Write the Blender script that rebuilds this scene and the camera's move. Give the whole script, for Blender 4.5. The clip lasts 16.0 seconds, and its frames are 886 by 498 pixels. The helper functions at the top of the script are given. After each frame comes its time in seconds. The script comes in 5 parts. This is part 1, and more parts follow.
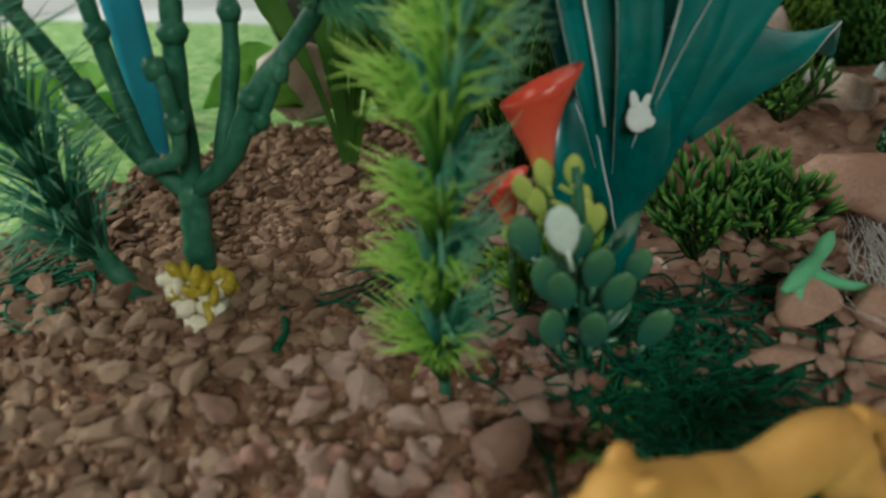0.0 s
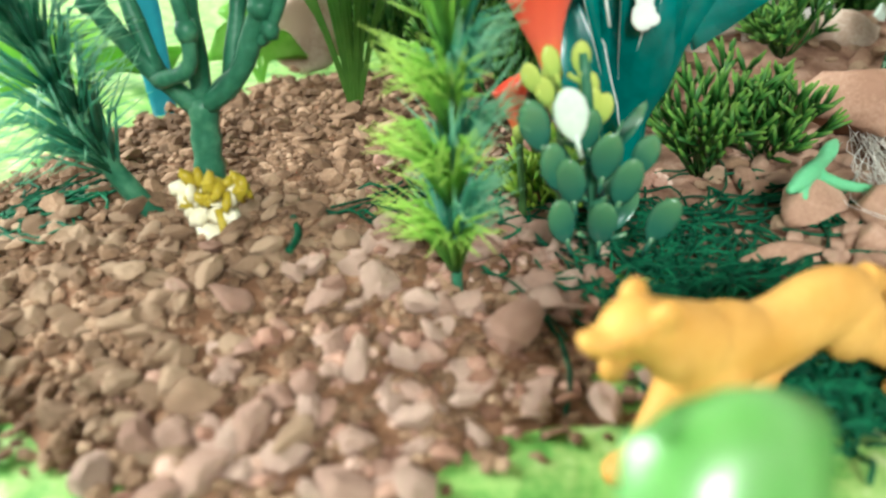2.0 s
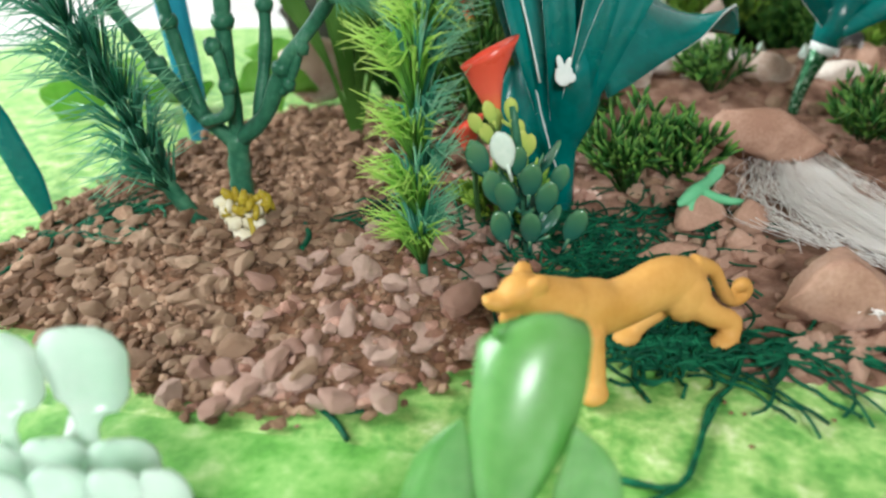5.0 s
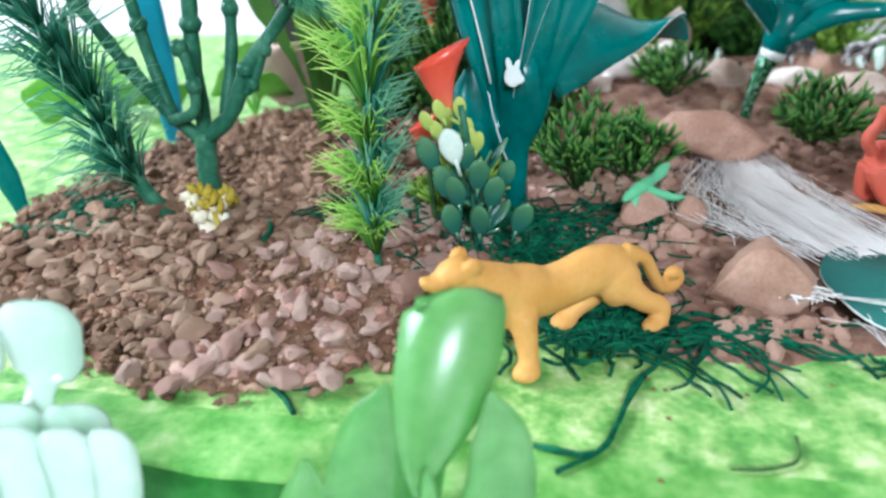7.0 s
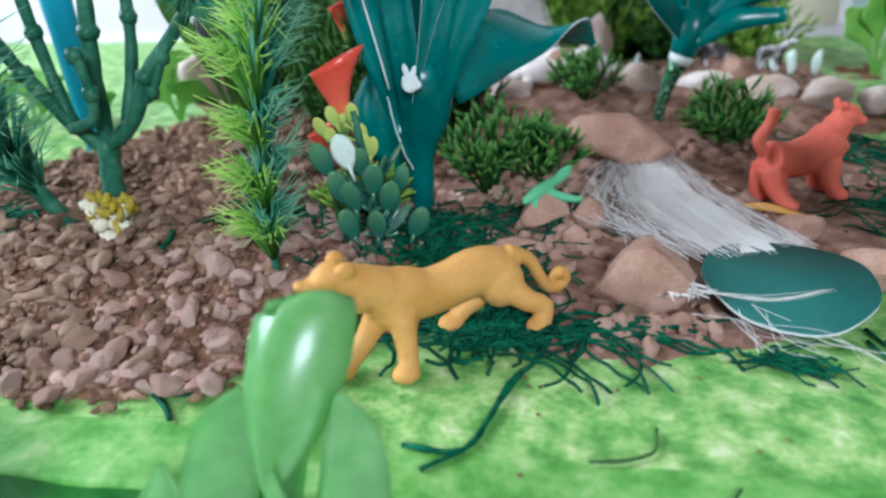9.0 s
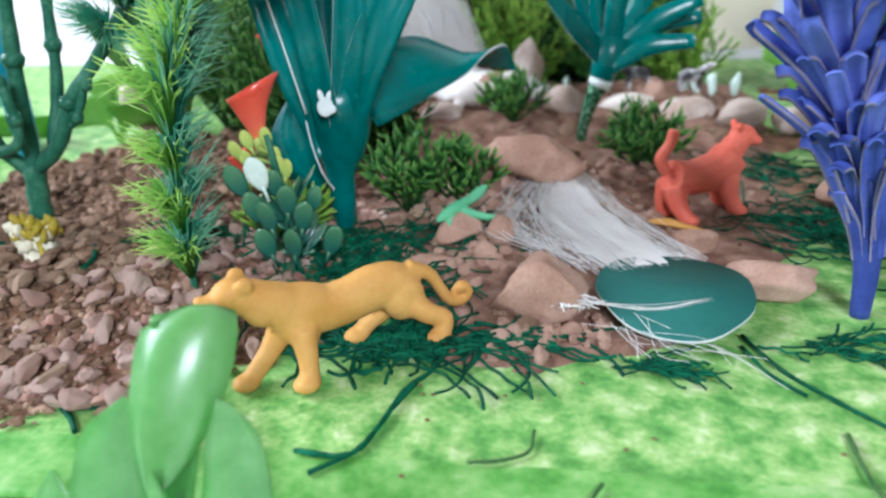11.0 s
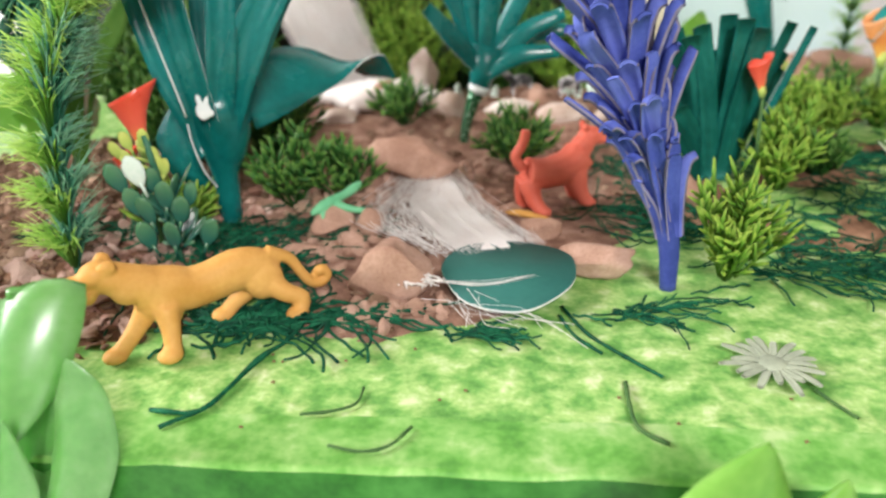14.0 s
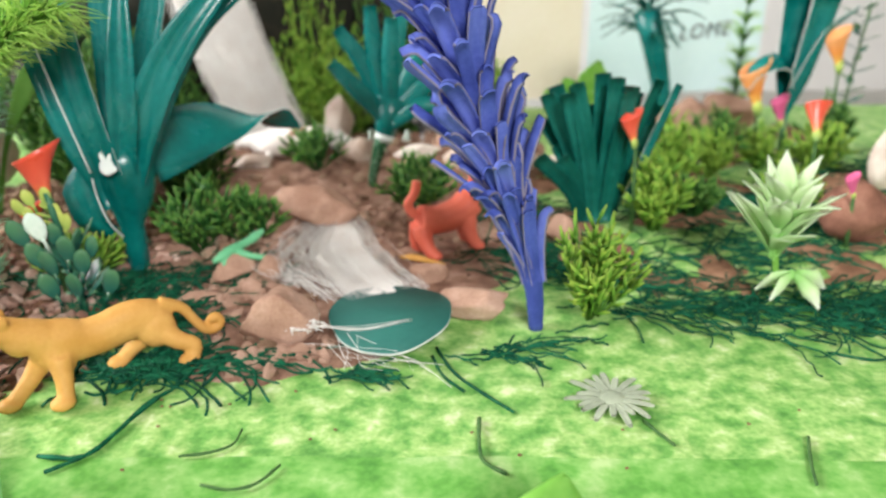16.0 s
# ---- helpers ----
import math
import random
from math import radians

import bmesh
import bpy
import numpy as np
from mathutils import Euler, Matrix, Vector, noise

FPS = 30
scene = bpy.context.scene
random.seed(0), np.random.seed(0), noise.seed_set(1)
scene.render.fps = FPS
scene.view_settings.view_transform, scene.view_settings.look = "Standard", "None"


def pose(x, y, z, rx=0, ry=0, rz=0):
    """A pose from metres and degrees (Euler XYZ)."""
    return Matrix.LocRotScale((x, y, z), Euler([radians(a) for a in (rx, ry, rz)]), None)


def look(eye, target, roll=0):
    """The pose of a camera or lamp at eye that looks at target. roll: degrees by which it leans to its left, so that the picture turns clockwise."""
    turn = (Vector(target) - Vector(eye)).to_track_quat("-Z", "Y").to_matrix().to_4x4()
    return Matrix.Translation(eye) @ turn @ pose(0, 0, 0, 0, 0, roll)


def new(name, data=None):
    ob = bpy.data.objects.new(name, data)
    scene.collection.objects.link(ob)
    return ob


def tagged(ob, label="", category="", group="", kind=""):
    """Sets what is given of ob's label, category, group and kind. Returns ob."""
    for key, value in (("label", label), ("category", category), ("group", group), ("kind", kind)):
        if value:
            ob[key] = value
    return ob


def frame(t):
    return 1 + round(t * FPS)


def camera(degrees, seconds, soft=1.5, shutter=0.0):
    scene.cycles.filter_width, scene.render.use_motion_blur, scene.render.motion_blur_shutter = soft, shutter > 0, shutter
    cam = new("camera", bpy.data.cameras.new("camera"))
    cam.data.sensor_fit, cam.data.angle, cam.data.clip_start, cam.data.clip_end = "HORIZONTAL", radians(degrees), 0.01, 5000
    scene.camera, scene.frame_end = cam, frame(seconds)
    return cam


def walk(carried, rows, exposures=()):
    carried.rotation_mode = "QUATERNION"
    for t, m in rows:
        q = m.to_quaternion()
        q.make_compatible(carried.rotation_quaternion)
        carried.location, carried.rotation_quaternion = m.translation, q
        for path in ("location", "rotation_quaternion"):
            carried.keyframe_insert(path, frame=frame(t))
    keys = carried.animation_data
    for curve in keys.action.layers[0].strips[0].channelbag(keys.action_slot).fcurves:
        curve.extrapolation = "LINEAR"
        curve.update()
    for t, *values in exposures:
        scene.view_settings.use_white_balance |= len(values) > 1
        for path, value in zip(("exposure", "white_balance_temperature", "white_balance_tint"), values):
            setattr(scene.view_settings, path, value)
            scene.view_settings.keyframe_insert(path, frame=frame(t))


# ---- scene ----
cam = camera(62.6, 16.0, soft=2.5)
cam.data.dof.use_dof = True
cam.data.dof.focus_distance, cam.data.dof.aperture_fstop = 0.27, 8.5
METRES, EYE, TILT, LEAN, TURN = 0.30, 0.132, -28.0, 1.7, 0.0
ROWS = [
    (0.0, 0.0, 0.0, 0.0, -0.0, 0.0, -0.0),
    (0.5, -0.0096, 0.0238, -0.0318, 0.26, -0.74, 0.81),
    (1.0, -0.0117, 0.0338, -0.069, -0.43, -0.22, 0.77),
    (1.5, -0.0009, 0.0168, -0.0835, -0.33, -0.13, 0.93),
    (2.0, -0.0104, -0.0087, -0.0925, -0.01, -0.17, 0.9),
    (2.5, 0.0043, -0.0475, -0.0974, 0.16, -0.15, 1.04),
    (3.0, 0.0215, -0.0983, -0.1128, 0.17, -0.17, 1.14),
    (3.5, 0.0396, -0.1512, -0.1052, 0.87, 0.03, 1.44),
    (6.0, 0.0465, -0.2835, -0.121, 0.95, 1.02, 0.46),
    (6.5, 0.0711, -0.2929, -0.1271, 0.68, 1.25, 0.58),
    (7.0, 0.0934, -0.2974, -0.1313, 0.48, 1.33, 0.68),
    (7.5, 0.1157, -0.2988, -0.1325, 0.04, 1.54, 0.69),
    (8.0, 0.1375, -0.2998, -0.1317, -0.6, 1.72, 0.98),
    (8.5, 0.1544, -0.3017, -0.1362, -1.06, 1.56, 1.28),
    (9.0, 0.1876, -0.31, -0.1357, -1.87, 1.69, 1.73),
    (11.5, 0.2874, -0.3801, -0.1522, -4.38, 3.28, 2.4),
    (12.0, 0.3127, -0.4042, -0.1668, -5.02, 3.35, 2.35),
    (12.5, 0.3434, -0.4332, -0.1773, -5.67, 3.08, 2.66),
    (13.0, 0.3617, -0.452, -0.1839, -6.0, 3.16, 3.02),
    (13.5, 0.3781, -0.4653, -0.1902, -6.89, 3.18, 3.22),
    (14.0, 0.3893, -0.4846, -0.1875, -7.48, 3.54, 3.63),
    (14.5, 0.4042, -0.5138, -0.1877, -8.39, 4.18, 3.84),
    (15.0, 0.4217, -0.5398, -0.1839, -9.29, 4.54, 3.94),
    (15.5, 0.4534, -0.5645, -0.1786, -10.2, 4.79, 4.4),
    (16.0, 0.4855, -0.5965, -0.1661, -10.85, 5.12, 4.68),
]
walk(cam, [(t, pose(0, 0, EYE, TILT, LEAN, TURN) @ pose(METRES * x, METRES * y, METRES * z, 90 + pitch, roll, yaw)) for t, x, y, z, yaw, pitch, roll in ROWS],
     exposures=[(0.0, -1.15, 6300, 0), (0.5, 0.05, 6100, -8), (1.0, 0.38, 6050, -10), (1.5, 0.57, 6100, -8), (2.5, 0.55, 6500, 3), (3.7, 0.4, 6500, 5), (6.0, -0.14, 5700, 7),
                (7.0, 0.24, 5400, 8), (8.5, -0.1, 5300, 8), (9.0, -0.15, 5300, 9), (11.5, 0.14, 5500, 10), (12.5, 0.23, 6200, 13), (13.5, 0.24, 6500, 15), (16.0, 0.27, 6400, 10)])

# ---- light: daylight through two windows of the room ----
world = bpy.data.worlds.new("sky")
scene.world = world
world.use_nodes = True
sky = world.node_tree.nodes.new("ShaderNodeTexSky")
sky.sky_type, sky.sun_disc, sky.sun_elevation, sky.sun_rotation = "NISHITA", False, radians(40), radians(200)
back = world.node_tree.nodes["Background"]
back.inputs["Strength"].default_value = 0.06
world.node_tree.links.new(sky.outputs[0], back.inputs["Color"])


def window_light(name, eye, target, w, h, watts, colour):
    d = bpy.data.lights.new(name, "AREA")
    d.shape, d.size, d.size_y, d.energy, d.color = "RECTANGLE", w, h, watts, colour
    ob = new(name, d)
    ob.matrix_world = look(eye, target)
    return ob


window_light("window_light_left", (-1.52, 0.5, 0.95), (0.2, 0.25, 0.0), 1.2, 1.0, 60, (1.0, 0.99, 0.97))
window_light("window_light_front", (0.3, -1.92, 1.35), (0.2, 0.2, 0.0), 0.8, 0.6, 57, (1.0, 0.98, 0.95))


# ---- materials ----
def surface(name, stops, scale=60.0, rough=0.6, bump=0.2, fine=600.0, metal=0.0, through_light=0.0, islands=0.0, per_object=0.0,
            along=None, spec=None, coat=0.0, bump_size=0.0006):
    """stops: colours from dark to light, spread by two sizes of noise; along: colours from root to tip, by the map."""
    m = bpy.data.materials.new(name)
    m.use_nodes = True
    n, k = m.node_tree.nodes, m.node_tree.links.new
    b = n["Principled BSDF"]
    tc = n.new("ShaderNodeTexCoord")
    a, c = n.new("ShaderNodeTexNoise"), n.new("ShaderNodeTexNoise")
    a.inputs["Scale"].default_value, a.inputs["Detail"].default_value = scale, 5
    c.inputs["Scale"].default_value, c.inputs["Detail"].default_value = fine, 3
    k(tc.outputs["Object"], a.inputs["Vector"])
    k(tc.outputs["Object"], c.inputs["Vector"])
    mix = n.new("ShaderNodeMath")
    mix.operation = "MULTIPLY_ADD"
    mix.inputs[1].default_value = 0.3
    k(c.outputs[0], mix.inputs[0])
    k(a.outputs[0], mix.inputs[2])
    last = mix.outputs[0]
    for amount, kind in ((islands, "ShaderNodeNewGeometry"), (per_object, "ShaderNodeObjectInfo")):
        if amount:
            g, s = n.new(kind), n.new("ShaderNodeMath")
            s.operation = "MULTIPLY_ADD"
            s.inputs[1].default_value = amount
            k(g.outputs["Random Per Island" if islands and kind.endswith("Geometry") else "Random"], s.inputs[0])
            k(last, s.inputs[2])
            sub = n.new("ShaderNodeMath")
            sub.operation = "SUBTRACT"
            sub.inputs[1].default_value = amount / 2
            k(s.outputs[0], sub.inputs[0])
            last = sub.outputs[0]
    ramp = n.new("ShaderNodeValToRGB")
    els = ramp.color_ramp.elements
    for i, col in enumerate(stops):
        p = 0.42 + 0.46 * i / max(1, len(stops) - 1)
        e = els[i] if i < 2 else els.new(p)
        e.position, e.color = p, (*col, 1)
    k(last, ramp.inputs[0])
    colour = ramp.outputs[0]
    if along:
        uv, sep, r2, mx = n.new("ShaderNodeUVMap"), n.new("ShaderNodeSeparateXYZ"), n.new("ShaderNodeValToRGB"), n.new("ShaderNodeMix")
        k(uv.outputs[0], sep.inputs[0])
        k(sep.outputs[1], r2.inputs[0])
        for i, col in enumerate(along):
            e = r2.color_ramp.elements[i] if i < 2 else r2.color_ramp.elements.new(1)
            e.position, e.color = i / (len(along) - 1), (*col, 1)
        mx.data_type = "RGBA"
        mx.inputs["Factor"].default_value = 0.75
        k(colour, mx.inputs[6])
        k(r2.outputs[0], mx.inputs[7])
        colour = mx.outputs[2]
    k(colour, b.inputs["Base Color"])
    b.inputs["Roughness"].default_value, b.inputs["Metallic"].default_value = rough, metal
    b.inputs["Specular IOR Level"].default_value, b.inputs["Coat Weight"].default_value = spec if spec is not None else (0.5 if rough < 0.33 else 0.22), coat
    b.inputs["Coat Roughness"].default_value = 0.2
    rr = n.new("ShaderNodeMapRange")
    rr.inputs["To Min"].default_value, rr.inputs["To Max"].default_value = max(0.03, rough - 0.1), min(1, rough + 0.1)
    k(a.outputs[0], rr.inputs["Value"])
    k(rr.outputs[0], b.inputs["Roughness"])
    if bump:
        bp = n.new("ShaderNodeBump")
        bp.inputs["Strength"].default_value, bp.inputs["Distance"].default_value = bump, bump_size
        k(mix.outputs[0], bp.inputs["Height"])
        k(bp.outputs[0], b.inputs["Normal"])
    if through_light:
        t, ms = n.new("ShaderNodeBsdfTranslucent"), n.new("ShaderNodeMixShader")
        k(colour, t.inputs["Color"])
        ms.inputs[0].default_value = through_light
        k(b.outputs[0], ms.inputs[1])
        k(t.outputs[0], ms.inputs[2])
        k(ms.outputs[0], n["Material Output"].inputs[0])
    return m


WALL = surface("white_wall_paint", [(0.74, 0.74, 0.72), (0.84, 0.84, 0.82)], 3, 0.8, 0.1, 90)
# Unseen floor, two walls and ceiling: dark colours chosen to cut bounced fill light.
FLOOR = surface("unseen_floor_low_bounce", [(0.13, 0.1, 0.08), (0.22, 0.17, 0.13)], 4, 0.45, 0.1, 120)
WALL_LOW_BOUNCE = surface("unseen_wall_low_bounce", [(0.26, 0.23, 0.19), (0.34, 0.3, 0.25)], 3, 0.8, 0.1, 90)
CEIL = surface("unseen_ceiling_low_bounce", [(0.14, 0.1, 0.07), (0.22, 0.16, 0.11)], 6, 0.7, 0.2, 90)
CLOTH = surface("white_table_cover", [(0.74, 0.76, 0.74), (0.86, 0.87, 0.85)], 12, 0.7, 0.3, 400)
WOOD = surface("table_wood", [(0.16, 0.09, 0.05), (0.3, 0.18, 0.1)], 20, 0.5, 0.2, 200)
TURF = surface("painted_green_board", [(0.075, 0.245, 0.045), (0.165, 0.385, 0.085), (0.345, 0.545, 0.17), (0.60, 0.70, 0.38)], 95, 0.5, 0.7, 420, bump_size=0.0016)
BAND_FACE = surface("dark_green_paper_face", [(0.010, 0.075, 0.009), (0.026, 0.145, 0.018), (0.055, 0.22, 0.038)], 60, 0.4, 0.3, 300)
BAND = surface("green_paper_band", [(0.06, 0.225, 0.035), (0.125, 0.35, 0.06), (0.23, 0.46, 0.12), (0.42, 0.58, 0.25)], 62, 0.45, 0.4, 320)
SOIL = surface("brown_soil", [(0.11, 0.055, 0.03), (0.23, 0.12, 0.07), (0.38, 0.22, 0.14)], 90, 0.9, 0.8, 700, bump_size=0.0015)
GRAVEL = surface("crushed_tan_gravel", [(0.13, 0.075, 0.045), (0.27, 0.165, 0.105), (0.44, 0.30, 0.205)], 70, 0.9, 0.7, 900, islands=0.38, per_object=0.38, bump_size=0.001)
GRAVEL_PINK = surface("crushed_pink_brick_gravel", [(0.19, 0.095, 0.065), (0.36, 0.205, 0.155), (0.55, 0.385, 0.315)], 70, 0.9, 0.7, 900, islands=0.38, per_object=0.38, bump_size=0.001)
BANK_SOIL = surface("pinkish_brown_soil", [(0.14, 0.07, 0.048), (0.26, 0.145, 0.10), (0.41, 0.26, 0.195)], 110, 0.9, 0.8, 800, bump_size=0.0015)
STONE = surface("tan_river_stone", [(0.28, 0.155, 0.105), (0.43, 0.265, 0.19), (0.57, 0.385, 0.30)], 45, 0.8, 0.6, 700, per_object=0.2)
RED_STONE = surface("reddish_brown_stone", [(0.14, 0.06, 0.04), (0.27, 0.125, 0.085), (0.40, 0.21, 0.15)], 40, 0.8, 0.6, 600)
PALE_ROCK = surface("pale_rock", [(0.42, 0.3, 0.23), (0.66, 0.55, 0.47), (0.82, 0.76, 0.68)], 40, 0.8, 0.5, 600, per_object=0.3)
YELLOW_TOY = surface("yellow_moulded_plastic", [(0.55, 0.275, 0.06), (0.68, 0.375, 0.11)], 70, 0.55, 0.35, 500)
ORANGE_TOY = surface("salmon_orange_moulded_plastic", [(0.68, 0.125, 0.075), (0.78, 0.19, 0.125)], 60, 0.5, 0.2, 700)
WHITE_TOY = surface("white_moulded_plastic", [(0.6, 0.5, 0.45), (0.8, 0.74, 0.69)], 60, 0.5, 0.15, 900)
BLACK_TOY = surface("spotted_moulded_plastic", [(0.015, 0.015, 0.015), (0.03, 0.03, 0.03), (0.75, 0.72, 0.7), (0.8, 0.78, 0.75)], 70, 0.5, 0.15, 900)
LIZARD = surface("mint_green_plastic", [(0.12, 0.45, 0.22), (0.2, 0.56, 0.3)], 80, 0.45, 0.1, 900)
TEAL = surface("teal_glossy_card", [(0.0, 0.095, 0.085), (0.003, 0.155, 0.14), (0.011, 0.225, 0.205)], 24, 0.27, 0.12, 260, spec=0.5, through_light=0.06)
TEAL_DARK = surface("dark_green_card", [(0.0, 0.06, 0.045), (0.004, 0.10, 0.075), (0.012, 0.16, 0.125)], 24, 0.4, 0.12, 260, per_object=0.3)
CARD_EDGE = surface("white_cut_card_edge", [(0.6, 0.66, 0.63), (0.78, 0.8, 0.77)], 60, 0.8, 0.1, 400)
BLUE = surface("periwinkle_blue_card", [(0.04, 0.062, 0.27), (0.072, 0.105, 0.40), (0.13, 0.17, 0.52)], 40, 0.65, 0.2, 500, per_object=0.4)
BLUE_EDGE = surface("grey_lilac_cut_edge", [(0.14, 0.13, 0.20), (0.27, 0.25, 0.34)], 90, 0.8, 0.1, 400)
STRIP_BLUE = surface("sky_blue_card", [(0.02, 0.24, 0.36), (0.04, 0.36, 0.48)], 20, 0.4, 0.1, 300)
POND = surface("pond_green_card", [(0.02, 0.12, 0.10), (0.034, 0.165, 0.135)], 30, 0.6, 0.1, 300)
BARK = surface("dark_green_plastic_bark", [(0.012, 0.075, 0.04), (0.03, 0.13, 0.075), (0.08, 0.22, 0.13)], 90, 0.35, 0.6, 500, bump_size=0.0009)
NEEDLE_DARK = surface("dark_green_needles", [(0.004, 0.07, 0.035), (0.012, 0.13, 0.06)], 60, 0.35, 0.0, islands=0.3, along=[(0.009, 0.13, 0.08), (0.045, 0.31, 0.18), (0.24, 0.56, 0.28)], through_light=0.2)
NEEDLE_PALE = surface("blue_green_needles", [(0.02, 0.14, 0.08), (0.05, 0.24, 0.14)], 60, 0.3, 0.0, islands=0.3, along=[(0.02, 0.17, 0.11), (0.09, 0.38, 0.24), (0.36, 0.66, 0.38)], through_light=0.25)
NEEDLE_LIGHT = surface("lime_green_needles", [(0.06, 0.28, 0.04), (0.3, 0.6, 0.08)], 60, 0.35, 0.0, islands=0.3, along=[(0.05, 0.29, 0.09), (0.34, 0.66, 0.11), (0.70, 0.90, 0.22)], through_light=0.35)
# Near-black roots put the shade inside the bushes into the leaf colour.
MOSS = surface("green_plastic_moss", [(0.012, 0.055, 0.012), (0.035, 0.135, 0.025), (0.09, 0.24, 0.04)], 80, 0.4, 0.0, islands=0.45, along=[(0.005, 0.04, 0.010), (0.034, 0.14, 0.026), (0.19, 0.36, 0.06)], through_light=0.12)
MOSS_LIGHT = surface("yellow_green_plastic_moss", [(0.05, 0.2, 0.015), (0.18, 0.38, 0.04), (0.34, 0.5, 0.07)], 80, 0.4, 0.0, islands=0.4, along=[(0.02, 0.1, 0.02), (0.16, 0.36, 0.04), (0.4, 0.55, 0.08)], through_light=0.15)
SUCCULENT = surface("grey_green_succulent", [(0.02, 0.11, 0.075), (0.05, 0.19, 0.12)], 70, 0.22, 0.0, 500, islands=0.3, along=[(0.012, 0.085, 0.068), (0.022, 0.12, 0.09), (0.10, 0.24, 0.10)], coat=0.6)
SUCCULENT_TIP = surface("yellow_green_succulent", [(0.2, 0.34, 0.06), (0.42, 0.52, 0.12)], 70, 0.35, 0.0, 500, islands=0.3, along=[(0.12, 0.28, 0.1), (0.36, 0.46, 0.1), (0.52, 0.55, 0.13)])
BUD_WHITE = surface("white_green_bud", [(0.5, 0.66, 0.56), (0.74, 0.82, 0.74)], 70, 0.35, 0.0)
PETAL = surface("coral_red_petal", [(0.72, 0.07, 0.03), (0.86, 0.13, 0.06)], 50, 0.3, 0.0, 400, along=[(0.85, 0.35, 0.08), (0.86, 0.15, 0.09), (0.82, 0.09, 0.05)], through_light=0.15, coat=0.4)
ORANGE_PETAL = surface("orange_pink_petal", [(0.8, 0.3, 0.05), (0.85, 0.4, 0.2)], 50, 0.4, 0.0, 400, along=[(0.7, 0.6, 0.1), (0.85, 0.3, 0.06), (0.9, 0.45, 0.2)], through_light=0.15)
PINK = surface("pink_petal", [(0.6, 0.08, 0.2), (0.8, 0.2, 0.4)], 50, 0.4, 0.0, 400, through_light=0.15)
LEAF_FRONT = surface("glossy_green_leaf", [(0.13, 0.44, 0.08), (0.23, 0.57, 0.15), (0.36, 0.68, 0.27)], 30, 0.38, 0.1, 200, through_light=0.5, coat=1.0, spec=1.0)
LEAF_PALE = surface("pale_variegated_leaf", [(0.62, 0.82, 0.68), (0.84, 0.93, 0.86)], 30, 0.22, 0.1, 200, through_light=0.4, coat=0.4)
LEAF_BRIGHT = surface("bright_green_leaf", [(0.14, 0.4, 0.05), (0.24, 0.52, 0.09), (0.36, 0.62, 0.16)], 30, 0.35, 0.15, 200, through_light=0.35)
LEAF_OLIVE = surface("olive_leaf", [(0.05, 0.16, 0.02), (0.12, 0.26, 0.05)], 30, 0.4, 0.1, 200, through_light=0.2)
VARIEGATED = surface("cream_and_green_leaf", [(0.4, 0.68, 0.25), (0.78, 0.9, 0.66)], 60, 0.35, 0.0, 400, along=[(0.26, 0.68, 0.10), (0.74, 0.92, 0.52), (0.96, 0.97, 0.9)], through_light=0.35)
COTTON = surface("white_cotton_fibre", [(0.80, 0.75, 0.70), (0.90, 0.88, 0.84)], 60, 0.9, 0.3, 900, islands=0.2, through_light=0.15)
THREAD = surface("dark_green_thread", [(0.002, 0.035, 0.018), (0.005, 0.075, 0.036), (0.012, 0.13, 0.06)], 200, 0.6, 0.0, islands=0.3, spec=0.12)
GREY_STAR = surface("grey_green_paper", [(0.26, 0.3, 0.22), (0.4, 0.45, 0.33)], 60, 0.7, 0.2, 500)
TUFT = surface("cream_glue_tuft", [(0.62, 0.56, 0.38), (0.84, 0.8, 0.64)], 90, 0.6, 0.5, 600)
TUFT_YELLOW = surface("ochre_glue_tuft", [(0.3, 0.22, 0.02), (0.48, 0.38, 0.04)], 90, 0.35, 0.4, 600)
TWIG = surface("dry_green_twig", [(0.03, 0.09, 0.025), (0.08, 0.17, 0.05)], 200, 0.7, 0.2, 700)
GLITTER = surface("green_glitter_foil", [(0.0, 0.05, 0.01), (0.01, 0.13, 0.04), (0.6, 0.86, 0.66)], 380, 0.2, 0.9, 1100, metal=0.6, bump_size=0.0008)
# Near-black colour carries the deep shade behind the foliage.
CLIFF = surface("shade_black_cliff", [(0.006, 0.008, 0.005), (0.016, 0.016, 0.011), (0.035, 0.03, 0.02)], 50, 0.9, 0.7, 400, bump_size=0.003)
SIGN = surface("pale_blue_sign_card", [(0.6, 0.78, 0.78), (0.72, 0.86, 0.86)], 10, 0.35, 0.05, 200)
CREAM = surface("cream_card", [(0.74, 0.66, 0.5), (0.84, 0.78, 0.64)], 10, 0.6, 0.05, 200)
INK = surface("black_marker_ink", [(0.015, 0.02, 0.02), (0.03, 0.04, 0.04)], 50, 0.5, 0.0)


# ---- builders ----
def vec(p):
    return Vector(p)


def finish(bm, name, materials, smooth=True):
    me = bpy.data.meshes.new(name)
    bm.normal_update()
    bm.to_mesh(me)
    bm.free()
    for m in materials if isinstance(materials, (list, tuple)) else [materials]:
        me.materials.append(m)
    if smooth:
        me.polygons.foreach_set("use_smooth", [True] * len(me.polygons))
    return me


def part(name, bm, material, parent, label="", smooth=True):
    ob = new(name, finish(bm, name, material, smooth))
    ob.parent = parent
    return tagged(ob, label)


def thing(name, place, label, category, group="", kind=""):
    ob = new(name)
    ob.location = place
    ob.empty_display_size = 0.01
    return tagged(ob, label, category, group, kind)


def solid(name, bm, material, label, category, group="", kind="", smooth=True, place=(0, 0, 0)):
    ob = new(name, finish(bm, name, material, smooth))
    ob.location = place
    return tagged(ob, label, category, group, kind)


